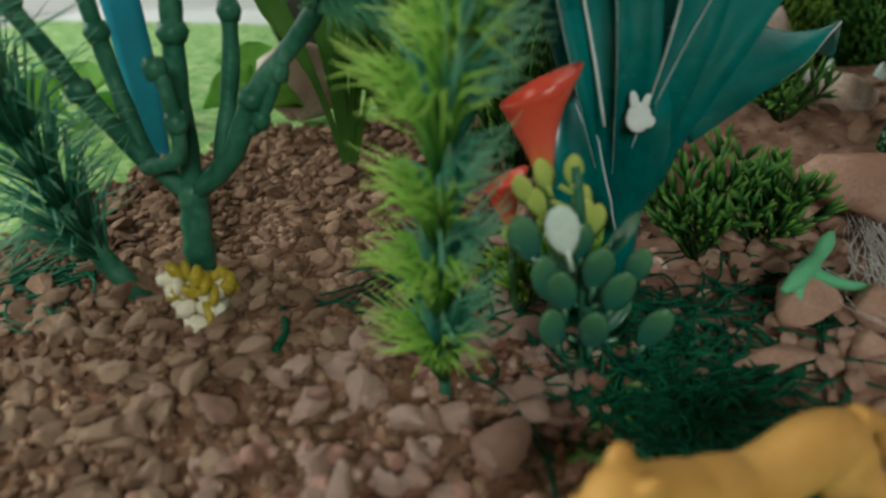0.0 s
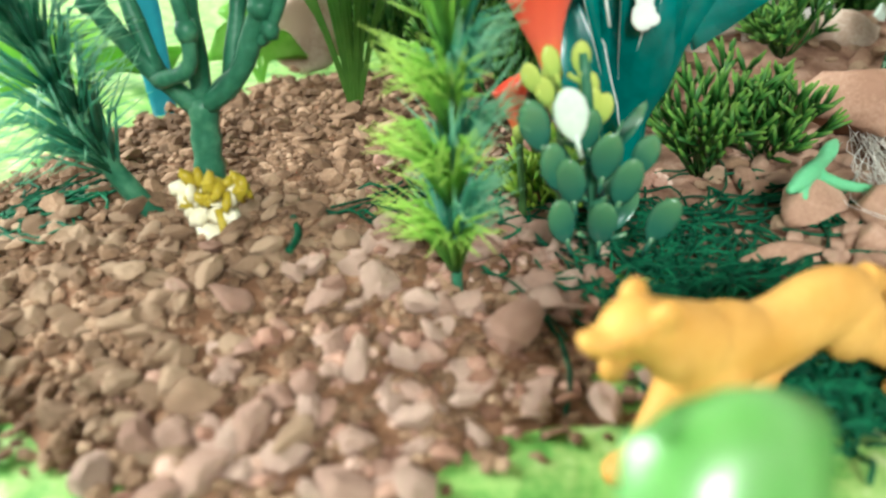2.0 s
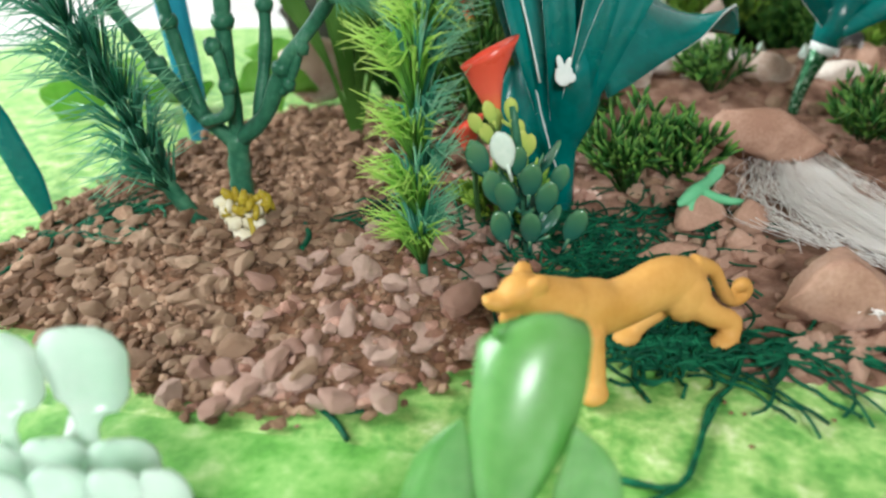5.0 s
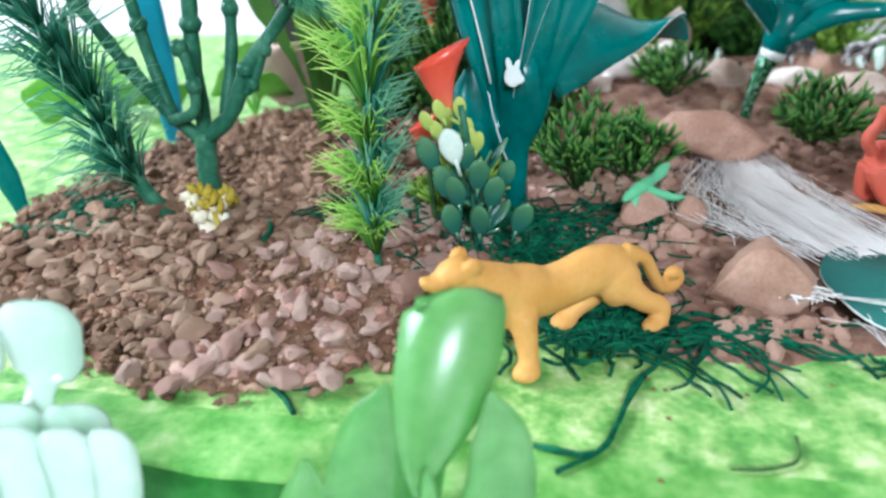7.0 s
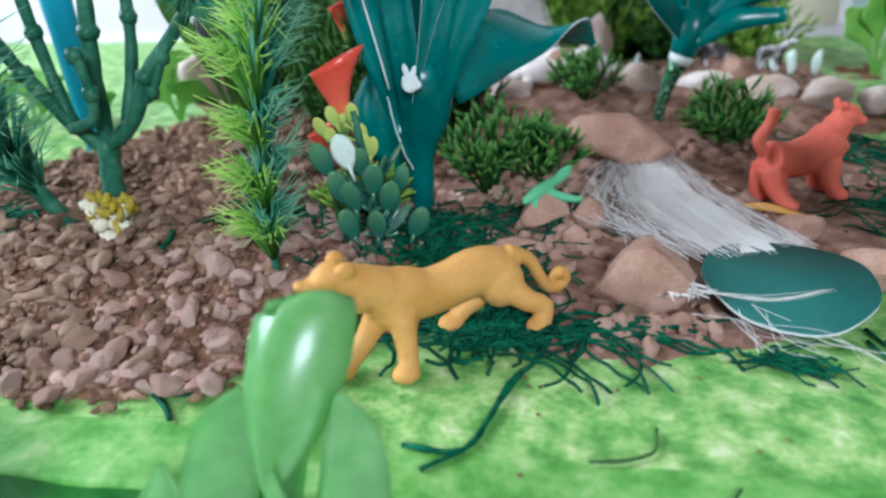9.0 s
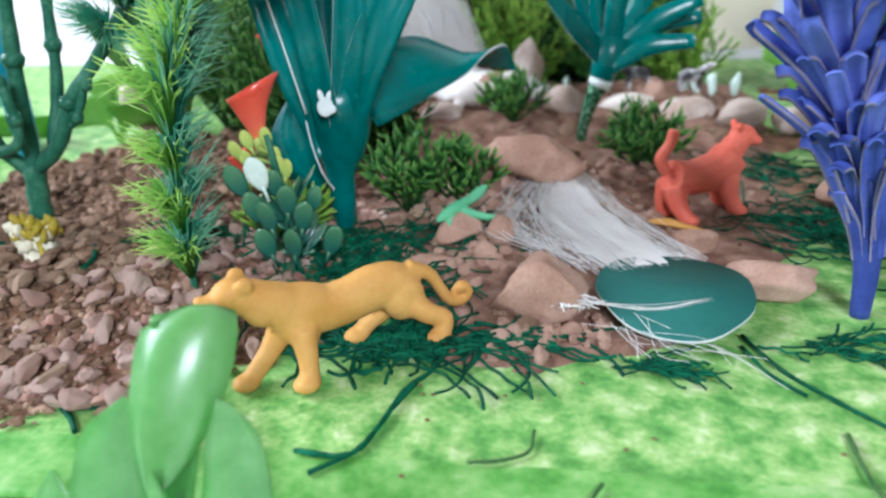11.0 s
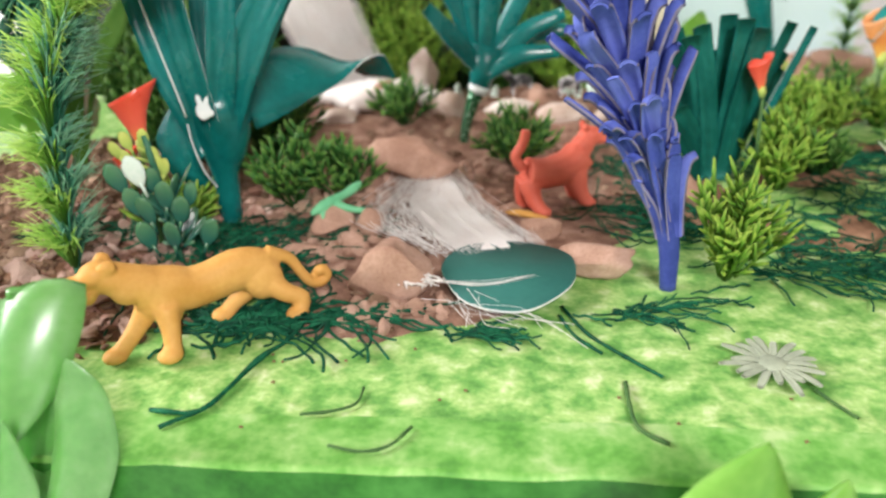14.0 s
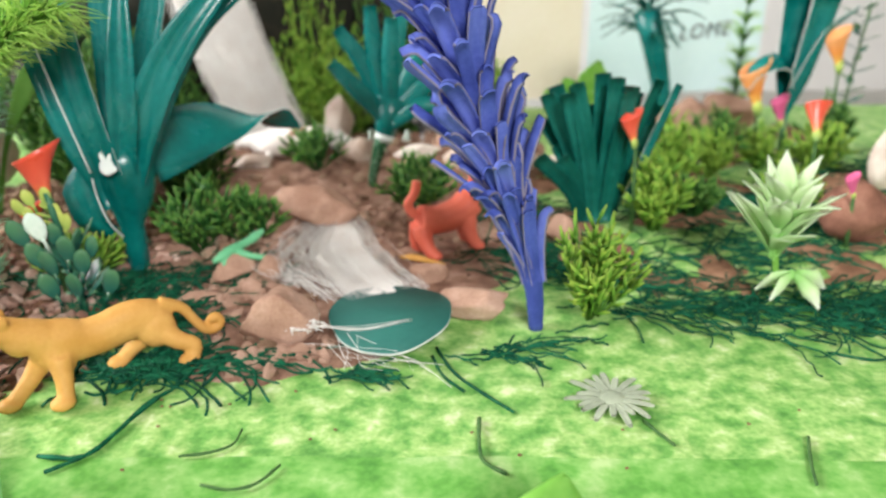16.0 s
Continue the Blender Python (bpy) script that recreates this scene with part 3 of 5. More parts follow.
def sheet(lines, n=12, m=14, bumps=0.002, thick=0.0015):
    bm = fresh()
    cols = [spline(l, m) for l in lines]
    rows = [spline([c[j] for c in cols], n) for j in range(m + 1)]
    top = [[bm.verts.new(p + vec((0, 0, bumps * noise.noise(p * 160)))) for p in r] for r in rows]
    bot = [[bm.verts.new(v.co - vec((0, -0.3 * thick, thick))) for v in r] for r in top]
    for j in range(m):
        for i in range(n):
            bm.faces.new((top[j][i], top[j + 1][i], top[j + 1][i + 1], top[j][i + 1]))
            bm.faces.new((bot[j][i + 1], bot[j + 1][i + 1], bot[j + 1][i], bot[j][i]))
    edge = [top[0][i] for i in range(n + 1)] + [top[j][n] for j in range(1, m + 1)] + [top[m][i] for i in range(n - 1, -1, -1)] + [top[j][0] for j in range(m - 1, 0, -1)]
    lower = [bot[0][i] for i in range(n + 1)] + [bot[j][n] for j in range(1, m + 1)] + [bot[m][i] for i in range(n - 1, -1, -1)] + [bot[j][0] for j in range(m - 1, 0, -1)]
    for i in range(len(edge)):
        k = (i + 1) % len(edge)
        bm.faces.new((edge[i], edge[k], lower[k], lower[i]))
    return bm


stream = thing("stream", (0, 0, 0), "white cotton fibre stream running down to the pond", "stream")
S = [[(0.157, 0.248, 0.011), (0.151, 0.230, 0.0105), (0.140, 0.205, 0.0095), (0.146, 0.175, 0.0095), (0.160, 0.138, 0.0085)],
     [(0.168, 0.250, 0.012), (0.166, 0.230, 0.0115), (0.164, 0.205, 0.011), (0.168, 0.178, 0.011), (0.180, 0.140, 0.0095)],
     [(0.181, 0.247, 0.011), (0.184, 0.229, 0.0105), (0.188, 0.205, 0.010), (0.193, 0.178, 0.010), (0.204, 0.142, 0.0085)]]
part("cotton_sheet", sheet([[vec(p).lerp(vec(S[1][i]), 0.36) for i, p in enumerate(l)] for l in S]), COTTON, stream)
fibre_sheet("cotton_fibre", S, COTTON, stream, 120, 0.00013, 3, "loose white fibres", 2.0)
SIDE = [[(0.150, 0.245, 0.010), (0.135, 0.215, 0.009), (0.126, 0.190, 0.010), (0.140, 0.160, 0.009)], [(0.158, 0.240, 0.010), (0.150, 0.205, 0.010), (0.148, 0.170, 0.010), (0.160, 0.140, 0.008)]]
fibre_sheet("cotton_fibre", SIDE, COTTON, stream, 60, 0.00017, 8, "thin stray fibres", 3.2)
W1 = [[(0.136, 0.119, 0.010), (0.150, 0.108, 0.0125), (0.168, 0.100, 0.0135), (0.190, 0.103, 0.0130)], [(0.137, 0.117, 0.010), (0.151, 0.106, 0.012), (0.168, 0.0985, 0.0133), (0.188, 0.104, 0.0128)]]
fibre_sheet("cotton_strand", W1, COTTON, stream, 7, 0.00014, 4, "thin white strand over the pond rim", 0.7)
W2 = [[(0.150, 0.100, 0.007), (0.153, 0.094, 0.005), (0.155, 0.086, 0.003)], [(0.160, 0.096, 0.007), (0.172, 0.087, 0.005), (0.186, 0.077, 0.003)], [(0.170, 0.094, 0.006), (0.186, 0.080, 0.004), (0.204, 0.064, 0.002)]]
fibre_sheet("cotton_wisp", W2, COTTON, stream, 14, 0.00014, 5, "thin white wisps below the pond", 2.8)
bm = fresh()
r = random.Random(41)
for k in range(34):
    a = vec((0.136 + r.uniform(0, 0.012), 0.119 - r.uniform(0, 0.010), 0.0095 + r.uniform(0, 0.003)))
    b = a + vec((r.gauss(0.003, 0.003), r.gauss(-0.002, 0.002), r.gauss(0, 0.001)))
    tube(bm, [a, a.lerp(b, 0.5) + vec((0, 0, 0.0008)), b], [0.0002, 0.00045, 0.0002], 4)
part("cotton_tuft", bm, COTTON, stream, "matted white cotton tuft")

waterfall = thing("waterfall", (0, 0, 0), "white cotton fibre waterfall hanging before a shade-black mound", "waterfall")
F = [[(0.052, 0.455, 0.185), (0.066, 0.430, 0.125), (0.084, 0.415, 0.075), (0.104, 0.405, 0.024)],
     [(0.076, 0.450, 0.188), (0.094, 0.424, 0.125), (0.111, 0.408, 0.075), (0.130, 0.400, 0.024)],
     [(0.098, 0.455, 0.185), (0.119, 0.430, 0.125), (0.136, 0.415, 0.075), (0.158, 0.402, 0.024)]]
part("cotton_sheet", sheet(F, n=24, m=24, bumps=0.007), COTTON, waterfall)
fibre_sheet("cotton_fibre", F, COTTON, waterfall, 420, 0.00022, 6, "hanging white fibres", 2.6)
F2 = [[(0.098, 0.400, 0.030), (0.110, 0.385, 0.034), (0.128, 0.372, 0.030)], [(0.135, 0.402, 0.034), (0.148, 0.385, 0.040), (0.160, 0.368, 0.036)],
      [(0.168, 0.404, 0.030), (0.182, 0.390, 0.032), (0.190, 0.372, 0.030)]]
part("cotton_sheet", sheet(F2, bumps=0.006, thick=0.01), COTTON, waterfall, "matted white cotton at its foot")

pond = thing("pond_disc", (0.182, 0.118, 0.0095), "round dark teal card disc with pale rim as a pond", "pond")
bm = bmesh.new()
ring_a, ring_b, N = [], [], 56
for k in range(N):
    a = 2 * math.pi * k / N
    r = 0.0285 * (1 + 0.02 * math.sin(3 * a + 1) + 0.012 * math.sin(7 * a))
    z = 0.0012 * math.cos(2 * a + 0.6)
    ring_a.append(bm.verts.new((r * math.cos(a), 1.05 * r * math.sin(a), z)))
    ring_b.append(bm.verts.new((r * math.cos(a), 1.05 * r * math.sin(a), z - 0.0011)))
ct, cb = bm.verts.new((0, 0, 0)), bm.verts.new((0, 0, -0.0011))
for k in range(N):
    j = (k + 1) % N
    bm.faces.new((ct, ring_a[k], ring_a[j]))
    bm.faces.new((cb, ring_b[j], ring_b[k]))
    f = bm.faces.new((ring_a[k], ring_b[k], ring_b[j], ring_a[j]))
    f.material_index = 1
disc = part("disc", bm, [POND, CARD_EDGE], pond)
disc.rotation_euler = (radians(3), radians(-2), 0)
bm = bmesh.new()
for x, y in ((-0.012, 0.008), (0.012, 0.008), (0, -0.012)):
    ellipsoid(bm, (x, y, -0.0062), (0.008, 0.006, 0.0042))
part("support", bm, STONE, pond, "small stones under the disc")

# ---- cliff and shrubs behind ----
# Mound that fills the shaded background; its darkness is all in the colour.
cliff = thing("cliff", (0, 0, 0), "mound coloured near black for the shade behind the waterfall", "cliff")
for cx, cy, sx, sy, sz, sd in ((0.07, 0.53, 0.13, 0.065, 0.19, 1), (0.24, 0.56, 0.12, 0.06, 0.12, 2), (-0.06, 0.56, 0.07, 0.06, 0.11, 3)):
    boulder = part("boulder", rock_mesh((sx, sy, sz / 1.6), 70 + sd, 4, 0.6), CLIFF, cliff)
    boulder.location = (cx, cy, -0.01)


def sprig(bm, root, tip, r, leaf, count):
    """A twig of stubby leaflets."""
    pts = spline([root, vec(root).lerp(vec(tip), 0.5) + vec((r.gauss(0, 0.001), r.gauss(0, 0.001), 0.001)), tip], 5)
    tube(bm, pts, [0.0007, 0.0006, 0.0006, 0.0005, 0.0005, 0.0004], 4)
    d0 = (vec(tip) - vec(root)).normalized()
    for k in range(count):
        f = 0.25 + 0.75 * k / (count - 1)
        i = min(int(f * 5), 4)
        p = pts[i].lerp(pts[i + 1], f * 5 - i)
        d = (d0 + vec((r.gauss(0, 0.55), r.gauss(0, 0.55), r.gauss(0.15, 0.35)))).normalized()
        l = leaf * r.uniform(0.6, 1.1)
        tube(bm, [p, p + d * l * 0.55, p + d * l], [0.0005, 0.0011, 0.0004], 4)


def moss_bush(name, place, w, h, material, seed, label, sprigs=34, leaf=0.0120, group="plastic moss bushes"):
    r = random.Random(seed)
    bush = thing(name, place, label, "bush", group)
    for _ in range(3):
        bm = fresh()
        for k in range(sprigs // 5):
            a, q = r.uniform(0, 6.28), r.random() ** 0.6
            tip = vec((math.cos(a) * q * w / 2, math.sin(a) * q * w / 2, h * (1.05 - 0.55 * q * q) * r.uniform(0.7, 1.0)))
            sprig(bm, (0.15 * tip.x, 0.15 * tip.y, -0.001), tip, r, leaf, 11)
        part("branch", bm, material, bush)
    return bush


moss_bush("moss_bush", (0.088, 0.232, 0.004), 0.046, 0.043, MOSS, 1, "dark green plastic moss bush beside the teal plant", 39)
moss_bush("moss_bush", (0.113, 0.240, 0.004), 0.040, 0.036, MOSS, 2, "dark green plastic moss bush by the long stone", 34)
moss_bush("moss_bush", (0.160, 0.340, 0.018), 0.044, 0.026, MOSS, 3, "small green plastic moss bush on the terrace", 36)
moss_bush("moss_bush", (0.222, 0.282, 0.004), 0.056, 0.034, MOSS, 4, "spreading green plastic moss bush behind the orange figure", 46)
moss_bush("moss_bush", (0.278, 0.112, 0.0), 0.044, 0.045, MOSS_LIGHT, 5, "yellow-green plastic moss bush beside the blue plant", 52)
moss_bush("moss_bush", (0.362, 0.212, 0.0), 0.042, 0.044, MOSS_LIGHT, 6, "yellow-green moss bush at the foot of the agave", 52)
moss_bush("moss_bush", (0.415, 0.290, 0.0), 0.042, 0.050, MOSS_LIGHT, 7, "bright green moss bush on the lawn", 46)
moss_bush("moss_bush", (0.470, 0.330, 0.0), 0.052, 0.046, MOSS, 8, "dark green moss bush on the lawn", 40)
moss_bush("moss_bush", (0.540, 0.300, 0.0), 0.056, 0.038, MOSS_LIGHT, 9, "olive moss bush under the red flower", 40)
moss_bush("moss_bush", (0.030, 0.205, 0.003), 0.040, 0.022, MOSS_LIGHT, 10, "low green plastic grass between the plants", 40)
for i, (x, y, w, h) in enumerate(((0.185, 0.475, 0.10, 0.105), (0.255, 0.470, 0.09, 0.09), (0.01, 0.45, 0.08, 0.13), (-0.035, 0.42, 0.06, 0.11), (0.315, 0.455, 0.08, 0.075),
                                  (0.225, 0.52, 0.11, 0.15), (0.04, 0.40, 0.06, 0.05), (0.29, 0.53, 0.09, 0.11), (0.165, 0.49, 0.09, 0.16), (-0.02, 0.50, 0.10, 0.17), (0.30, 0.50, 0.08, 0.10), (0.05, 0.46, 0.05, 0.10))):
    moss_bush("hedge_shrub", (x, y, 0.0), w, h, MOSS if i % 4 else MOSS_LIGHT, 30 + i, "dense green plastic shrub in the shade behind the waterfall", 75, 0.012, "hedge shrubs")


# ---- feathery plants ----
def whorl(bm, centre, axis, r, n, length, rise, w, bias=None, keep=-2.0):
    axis = vec(axis).normalized()
    s = axis.orthogonal().normalized()
    t = axis.cross(s)
    for _ in range(n):
        a = r.uniform(0, 6.28)
        out = math.cos(a) * s + math.sin(a) * t
        if bias is not None and out.dot(bias) < keep:
            continue
        l = length * r.uniform(0.7, 1.1)
        c = vec(centre) + axis * r.uniform(-0.0025, 0.0025)
        mid = c + out * l * 0.36 + axis * l * rise * r.uniform(0.45, 0.75)
        tip = c + out * l * 0.92 + axis * l * rise * r.uniform(0.6, 1.05) + vec((0, 0, -0.14 * l))
        needle(bm, c, mid, tip, w)


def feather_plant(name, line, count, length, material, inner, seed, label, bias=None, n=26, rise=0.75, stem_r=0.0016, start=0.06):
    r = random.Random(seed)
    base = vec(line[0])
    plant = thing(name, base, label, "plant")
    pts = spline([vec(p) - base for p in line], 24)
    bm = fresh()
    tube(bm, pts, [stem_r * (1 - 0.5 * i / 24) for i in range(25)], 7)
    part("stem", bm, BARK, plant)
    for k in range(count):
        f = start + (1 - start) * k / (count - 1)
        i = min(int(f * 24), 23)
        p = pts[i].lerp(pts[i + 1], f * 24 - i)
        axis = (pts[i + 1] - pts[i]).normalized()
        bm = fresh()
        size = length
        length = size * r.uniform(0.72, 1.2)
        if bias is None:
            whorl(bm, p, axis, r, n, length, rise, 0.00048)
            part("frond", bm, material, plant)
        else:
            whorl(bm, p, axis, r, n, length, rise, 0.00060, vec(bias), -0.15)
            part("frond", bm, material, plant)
            # Opposite side: blue-green needles, with its pale highlight put into their colour.
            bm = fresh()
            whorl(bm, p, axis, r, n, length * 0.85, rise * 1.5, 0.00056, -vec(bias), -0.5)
            part("frond", bm, inner if f < 0.55 else material, plant, "blue-green needles, paled for the highlight on that side" if f < 0.55 else "")
        length = size
    return plant


feather_plant("feathery_plant", [(-0.003, 0.152, 0.0), (-0.003, 0.156, 0.04), (-0.001, 0.161, 0.078), (0.007, 0.166, 0.106), (0.022, 0.167, 0.126), (0.038, 0.167, 0.138)], 11, 0.0245,
              NEEDLE_LIGHT, NEEDLE_PALE, 11, "upright lime and dark green feathery plastic plant in the gravel", (-0.86, -0.4, 0), 125, 1.15)

# tree with forked branches
tree = thing("forked_tree", (-0.0840, 0.213, 0.004), "dark green plastic tree with forked branches and needle tops", "tree")
o = vec((-0.0840, 0.213, 0.004))
FORKS = [
    ([(-0.084, 0.213, 0.0), (-0.084, 0.213, 0.022), (-0.082, 0.214, 0.045)], 0.0062, 0.0055),
    ([(-0.083, 0.214, 0.040), (-0.096, 0.212, 0.056), (-0.108, 0.210, 0.076), (-0.116, 0.209, 0.092), (-0.128, 0.206, 0.115)], 0.0040, 0.0030),
    ([(-0.094, 0.212, 0.054), (-0.100, 0.216, 0.078), (-0.104, 0.218, 0.105), (-0.106, 0.218, 0.135)], 0.0034, 0.0026),
    ([(-0.082, 0.214, 0.042), (-0.083, 0.220, 0.075), (-0.080, 0.222, 0.105), (-0.076, 0.224, 0.145)], 0.0044, 0.0034),
    ([(-0.081, 0.213, 0.042), (-0.067, 0.211, 0.054), (-0.058, 0.210, 0.072), (-0.040, 0.208, 0.092), (-0.026, 0.206, 0.110)], 0.0044, 0.0030),
    ([(-0.072, 0.214, 0.050), (-0.066, 0.222, 0.080), (-0.064, 0.226, 0.110), (-0.060, 0.228, 0.145)], 0.0034, 0.0026),
    ([(-0.093, 0.208, 0.052), (-0.080, 0.203, 0.058), (-0.080, 0.203, 0.078), (-0.084, 0.204, 0.086)], 0.0030, 0.0024),
    ([(-0.061, 0.211, 0.062), (-0.056, 0.209, 0.066), (-0.045, 0.207, 0.087)], 0.0026, 0.0020),
]
for k, (pts, r0, r1) in enumerate(FORKS):
    bm = fresh()
    sp = spline([vec(p) - o for p in pts], 14)
    tube(bm, sp, [0.86 * (r0 + (r1 - r0) * i / 14) * (1 + 0.09 * math.sin(i * 2.1 + k)) for i in range(15)], 9)
    limb = part("trunk" if k == 0 else "branch", bm, BARK, tree)
    for f in (0.55, 0.9):
        if k:
            bm = fresh()
            p = sp[int(f * 14)]
            tube(bm, [p + vec((0, 0, -0.003)), p, p + vec((0, 0, 0.003))], [r1 * 1.1, r1 * 1.5, r1 * 1.15], 9)
            part("knot", bm, BARK, limb)
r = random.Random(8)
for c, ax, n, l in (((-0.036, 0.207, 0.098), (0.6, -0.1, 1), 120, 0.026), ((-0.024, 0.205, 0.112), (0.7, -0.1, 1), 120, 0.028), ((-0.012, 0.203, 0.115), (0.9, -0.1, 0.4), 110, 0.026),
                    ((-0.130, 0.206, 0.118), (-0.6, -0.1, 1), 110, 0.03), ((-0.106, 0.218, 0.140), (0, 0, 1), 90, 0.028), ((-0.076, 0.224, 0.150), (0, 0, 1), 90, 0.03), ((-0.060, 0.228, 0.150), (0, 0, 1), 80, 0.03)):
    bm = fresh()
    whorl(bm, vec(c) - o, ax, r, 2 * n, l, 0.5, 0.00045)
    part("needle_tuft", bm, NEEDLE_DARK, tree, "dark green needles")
leaning = feather_plant("leaning_branch_plant", [(-0.0965, 0.203, 0.0), (-0.106, 0.200, 0.020), (-0.114, 0.196, 0.042), (-0.121, 0.192, 0.075), (-0.132, 0.186, 0.105), (-0.146, 0.18, 0.13)], 12, 0.034,
                        NEEDLE_PALE, NEEDLE_DARK, 12, "leaning dark green plastic stem with long needle tufts", None, 44, 1.0, 0.0040, 0.26)
bm = bmesh.new()
for k in range(34):
    r_ = random.Random(k)
    a = r_.uniform(0, 6.28)
    ellipsoid(bm, (-0.0755 + 0.0095 * math.cos(a) * r_.random() ** 0.5, 0.186 + 0.004 * math.sin(a), 0.009 + 0.017 * r_.random()), (0.0036, 0.0016, 0.0044), (k * 30, k * 50, 0), 1)
m_tuft = solid("glue_tuft", bm, TUFT, "cream lump of dried glue at the tree's foot", "glue")
bm = bmesh.new()
for k in range(22):
    r_ = random.Random(50 + k)
    ellipsoid(bm, (-0.073 + r_.uniform(-0.009, 0.009), 0.183 + r_.uniform(-0.003, 0.002), 0.0255 + r_.uniform(-0.004, 0.004)), (0.0042, 0.0016, 0.0022), (k * 20, k * 50, k * 33), 1)
tube(bm, [(-0.073, 0.182, 0.020), (-0.072, 0.180, 0.013), (-0.0715, 0.179, 0.008)], [0.0014, 0.0012, 0.001], 5)
solid("moss_tuft", bm, TUFT_YELLOW, "ochre yellow tuft stuck over the glue lump", "tuft")

# ---- succulent with coral flower ----
succ = thing("succulent", (0.037, 0.168, 0.002), "grey-green plastic succulent spike with yellow-green tips", "plant")
o = vec((0.037, 0.168, 0.002))
bm = fresh()
tube(bm, spline([(0, 0, 0), (-0.002, 0.001, 0.03), (-0.006, 0.003, 0.062)], 8), [0.0018] * 9, 7)
part("stem", bm, BARK, succ)


def paddle(bm, root, tip, w, facing):
    d = vec(tip) - vec(root)
    c = vec(root) + d * 0.62
    got = bmesh.ops.create_icosphere(bm, subdivisions=2, radius=1.0)
    f = vec(facing)
    side = d.cross(f).normalized()
    nrm = side.cross(d).normalized()
    m = Matrix((side, nrm, d.normalized())).transposed().to_4x4()
    uv = bm.loops.layers.uv.active
    for v in got["verts"]:
        taper = 1 - 0.35 * max(0, -v.co.z)
        v.co = m @ vec((v.co.x * w / 2 * taper, v.co.y * w / 13, v.co.z * d.length * 0.4)) + c
    for fc in {f2 for v in got["verts"] for f2 in v.link_faces}:
        for l in fc.loops:
            l[uv].uv = (0.5, max(0, min(1, (l.vert.co - vec(root)).dot(d) / d.length_squared)))
    tube(bm, [root, vec(root) + d * 0.35], [0.0007, 0.0009], 5)


SPOONS = [(-0.0002, -0.006, 0.0361, 0), (-0.0132, -0.006, 0.034, 0), (-0.0002, -0.006, 0.017, 0), (0.016, -0.006, 0.0173, 0), (-0.0108, -0.006, 0.018, 0), (0.0101, -0.004, 0.0355, 1), (-0.0186, -0.006, 0.0455, 0), (-0.0038, 0.002, 0.0524, 2), (-0.0001, 0.002, 0.0469, 2), (-0.0064, 0.002, 0.0605, 2), (-0.0138, 0.002, 0.0599, 2), (-0.0188, 0.002, 0.0558, 2), (-0.0151, 0.002, 0.0519, 2), (-0.0028, 0.002, 0.0484, 2), (-0.0091, -0.006, 0.0296, 0), (0.0054, -0.006, 0.0288, 0), (-0.0043, -0.004, 0.043, 1)]     # middle of each leaf; 0 dark, 1 light-tipped, 2 bud
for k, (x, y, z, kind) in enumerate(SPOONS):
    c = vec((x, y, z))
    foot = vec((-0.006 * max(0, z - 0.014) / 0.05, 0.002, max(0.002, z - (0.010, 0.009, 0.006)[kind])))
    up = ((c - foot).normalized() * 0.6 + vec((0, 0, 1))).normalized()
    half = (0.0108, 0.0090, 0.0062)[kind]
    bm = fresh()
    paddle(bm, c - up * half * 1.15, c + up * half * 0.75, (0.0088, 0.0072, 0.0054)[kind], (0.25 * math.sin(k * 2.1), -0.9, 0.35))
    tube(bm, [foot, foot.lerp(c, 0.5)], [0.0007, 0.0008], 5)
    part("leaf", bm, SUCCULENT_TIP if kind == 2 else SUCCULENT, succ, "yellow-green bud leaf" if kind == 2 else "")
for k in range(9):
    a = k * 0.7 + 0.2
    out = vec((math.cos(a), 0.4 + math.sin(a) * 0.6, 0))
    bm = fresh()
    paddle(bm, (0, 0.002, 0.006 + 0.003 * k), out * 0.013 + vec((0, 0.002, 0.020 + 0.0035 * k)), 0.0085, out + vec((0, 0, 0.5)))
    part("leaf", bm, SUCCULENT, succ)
bm = fresh()
paddle(bm, (-0.0069, -0.0070, 0.0373), (-0.0119, -0.0090, 0.0563), 0.0095, (0, -1, 0.3))
part("bud", bm, BUD_WHITE, succ, "whitish bud")


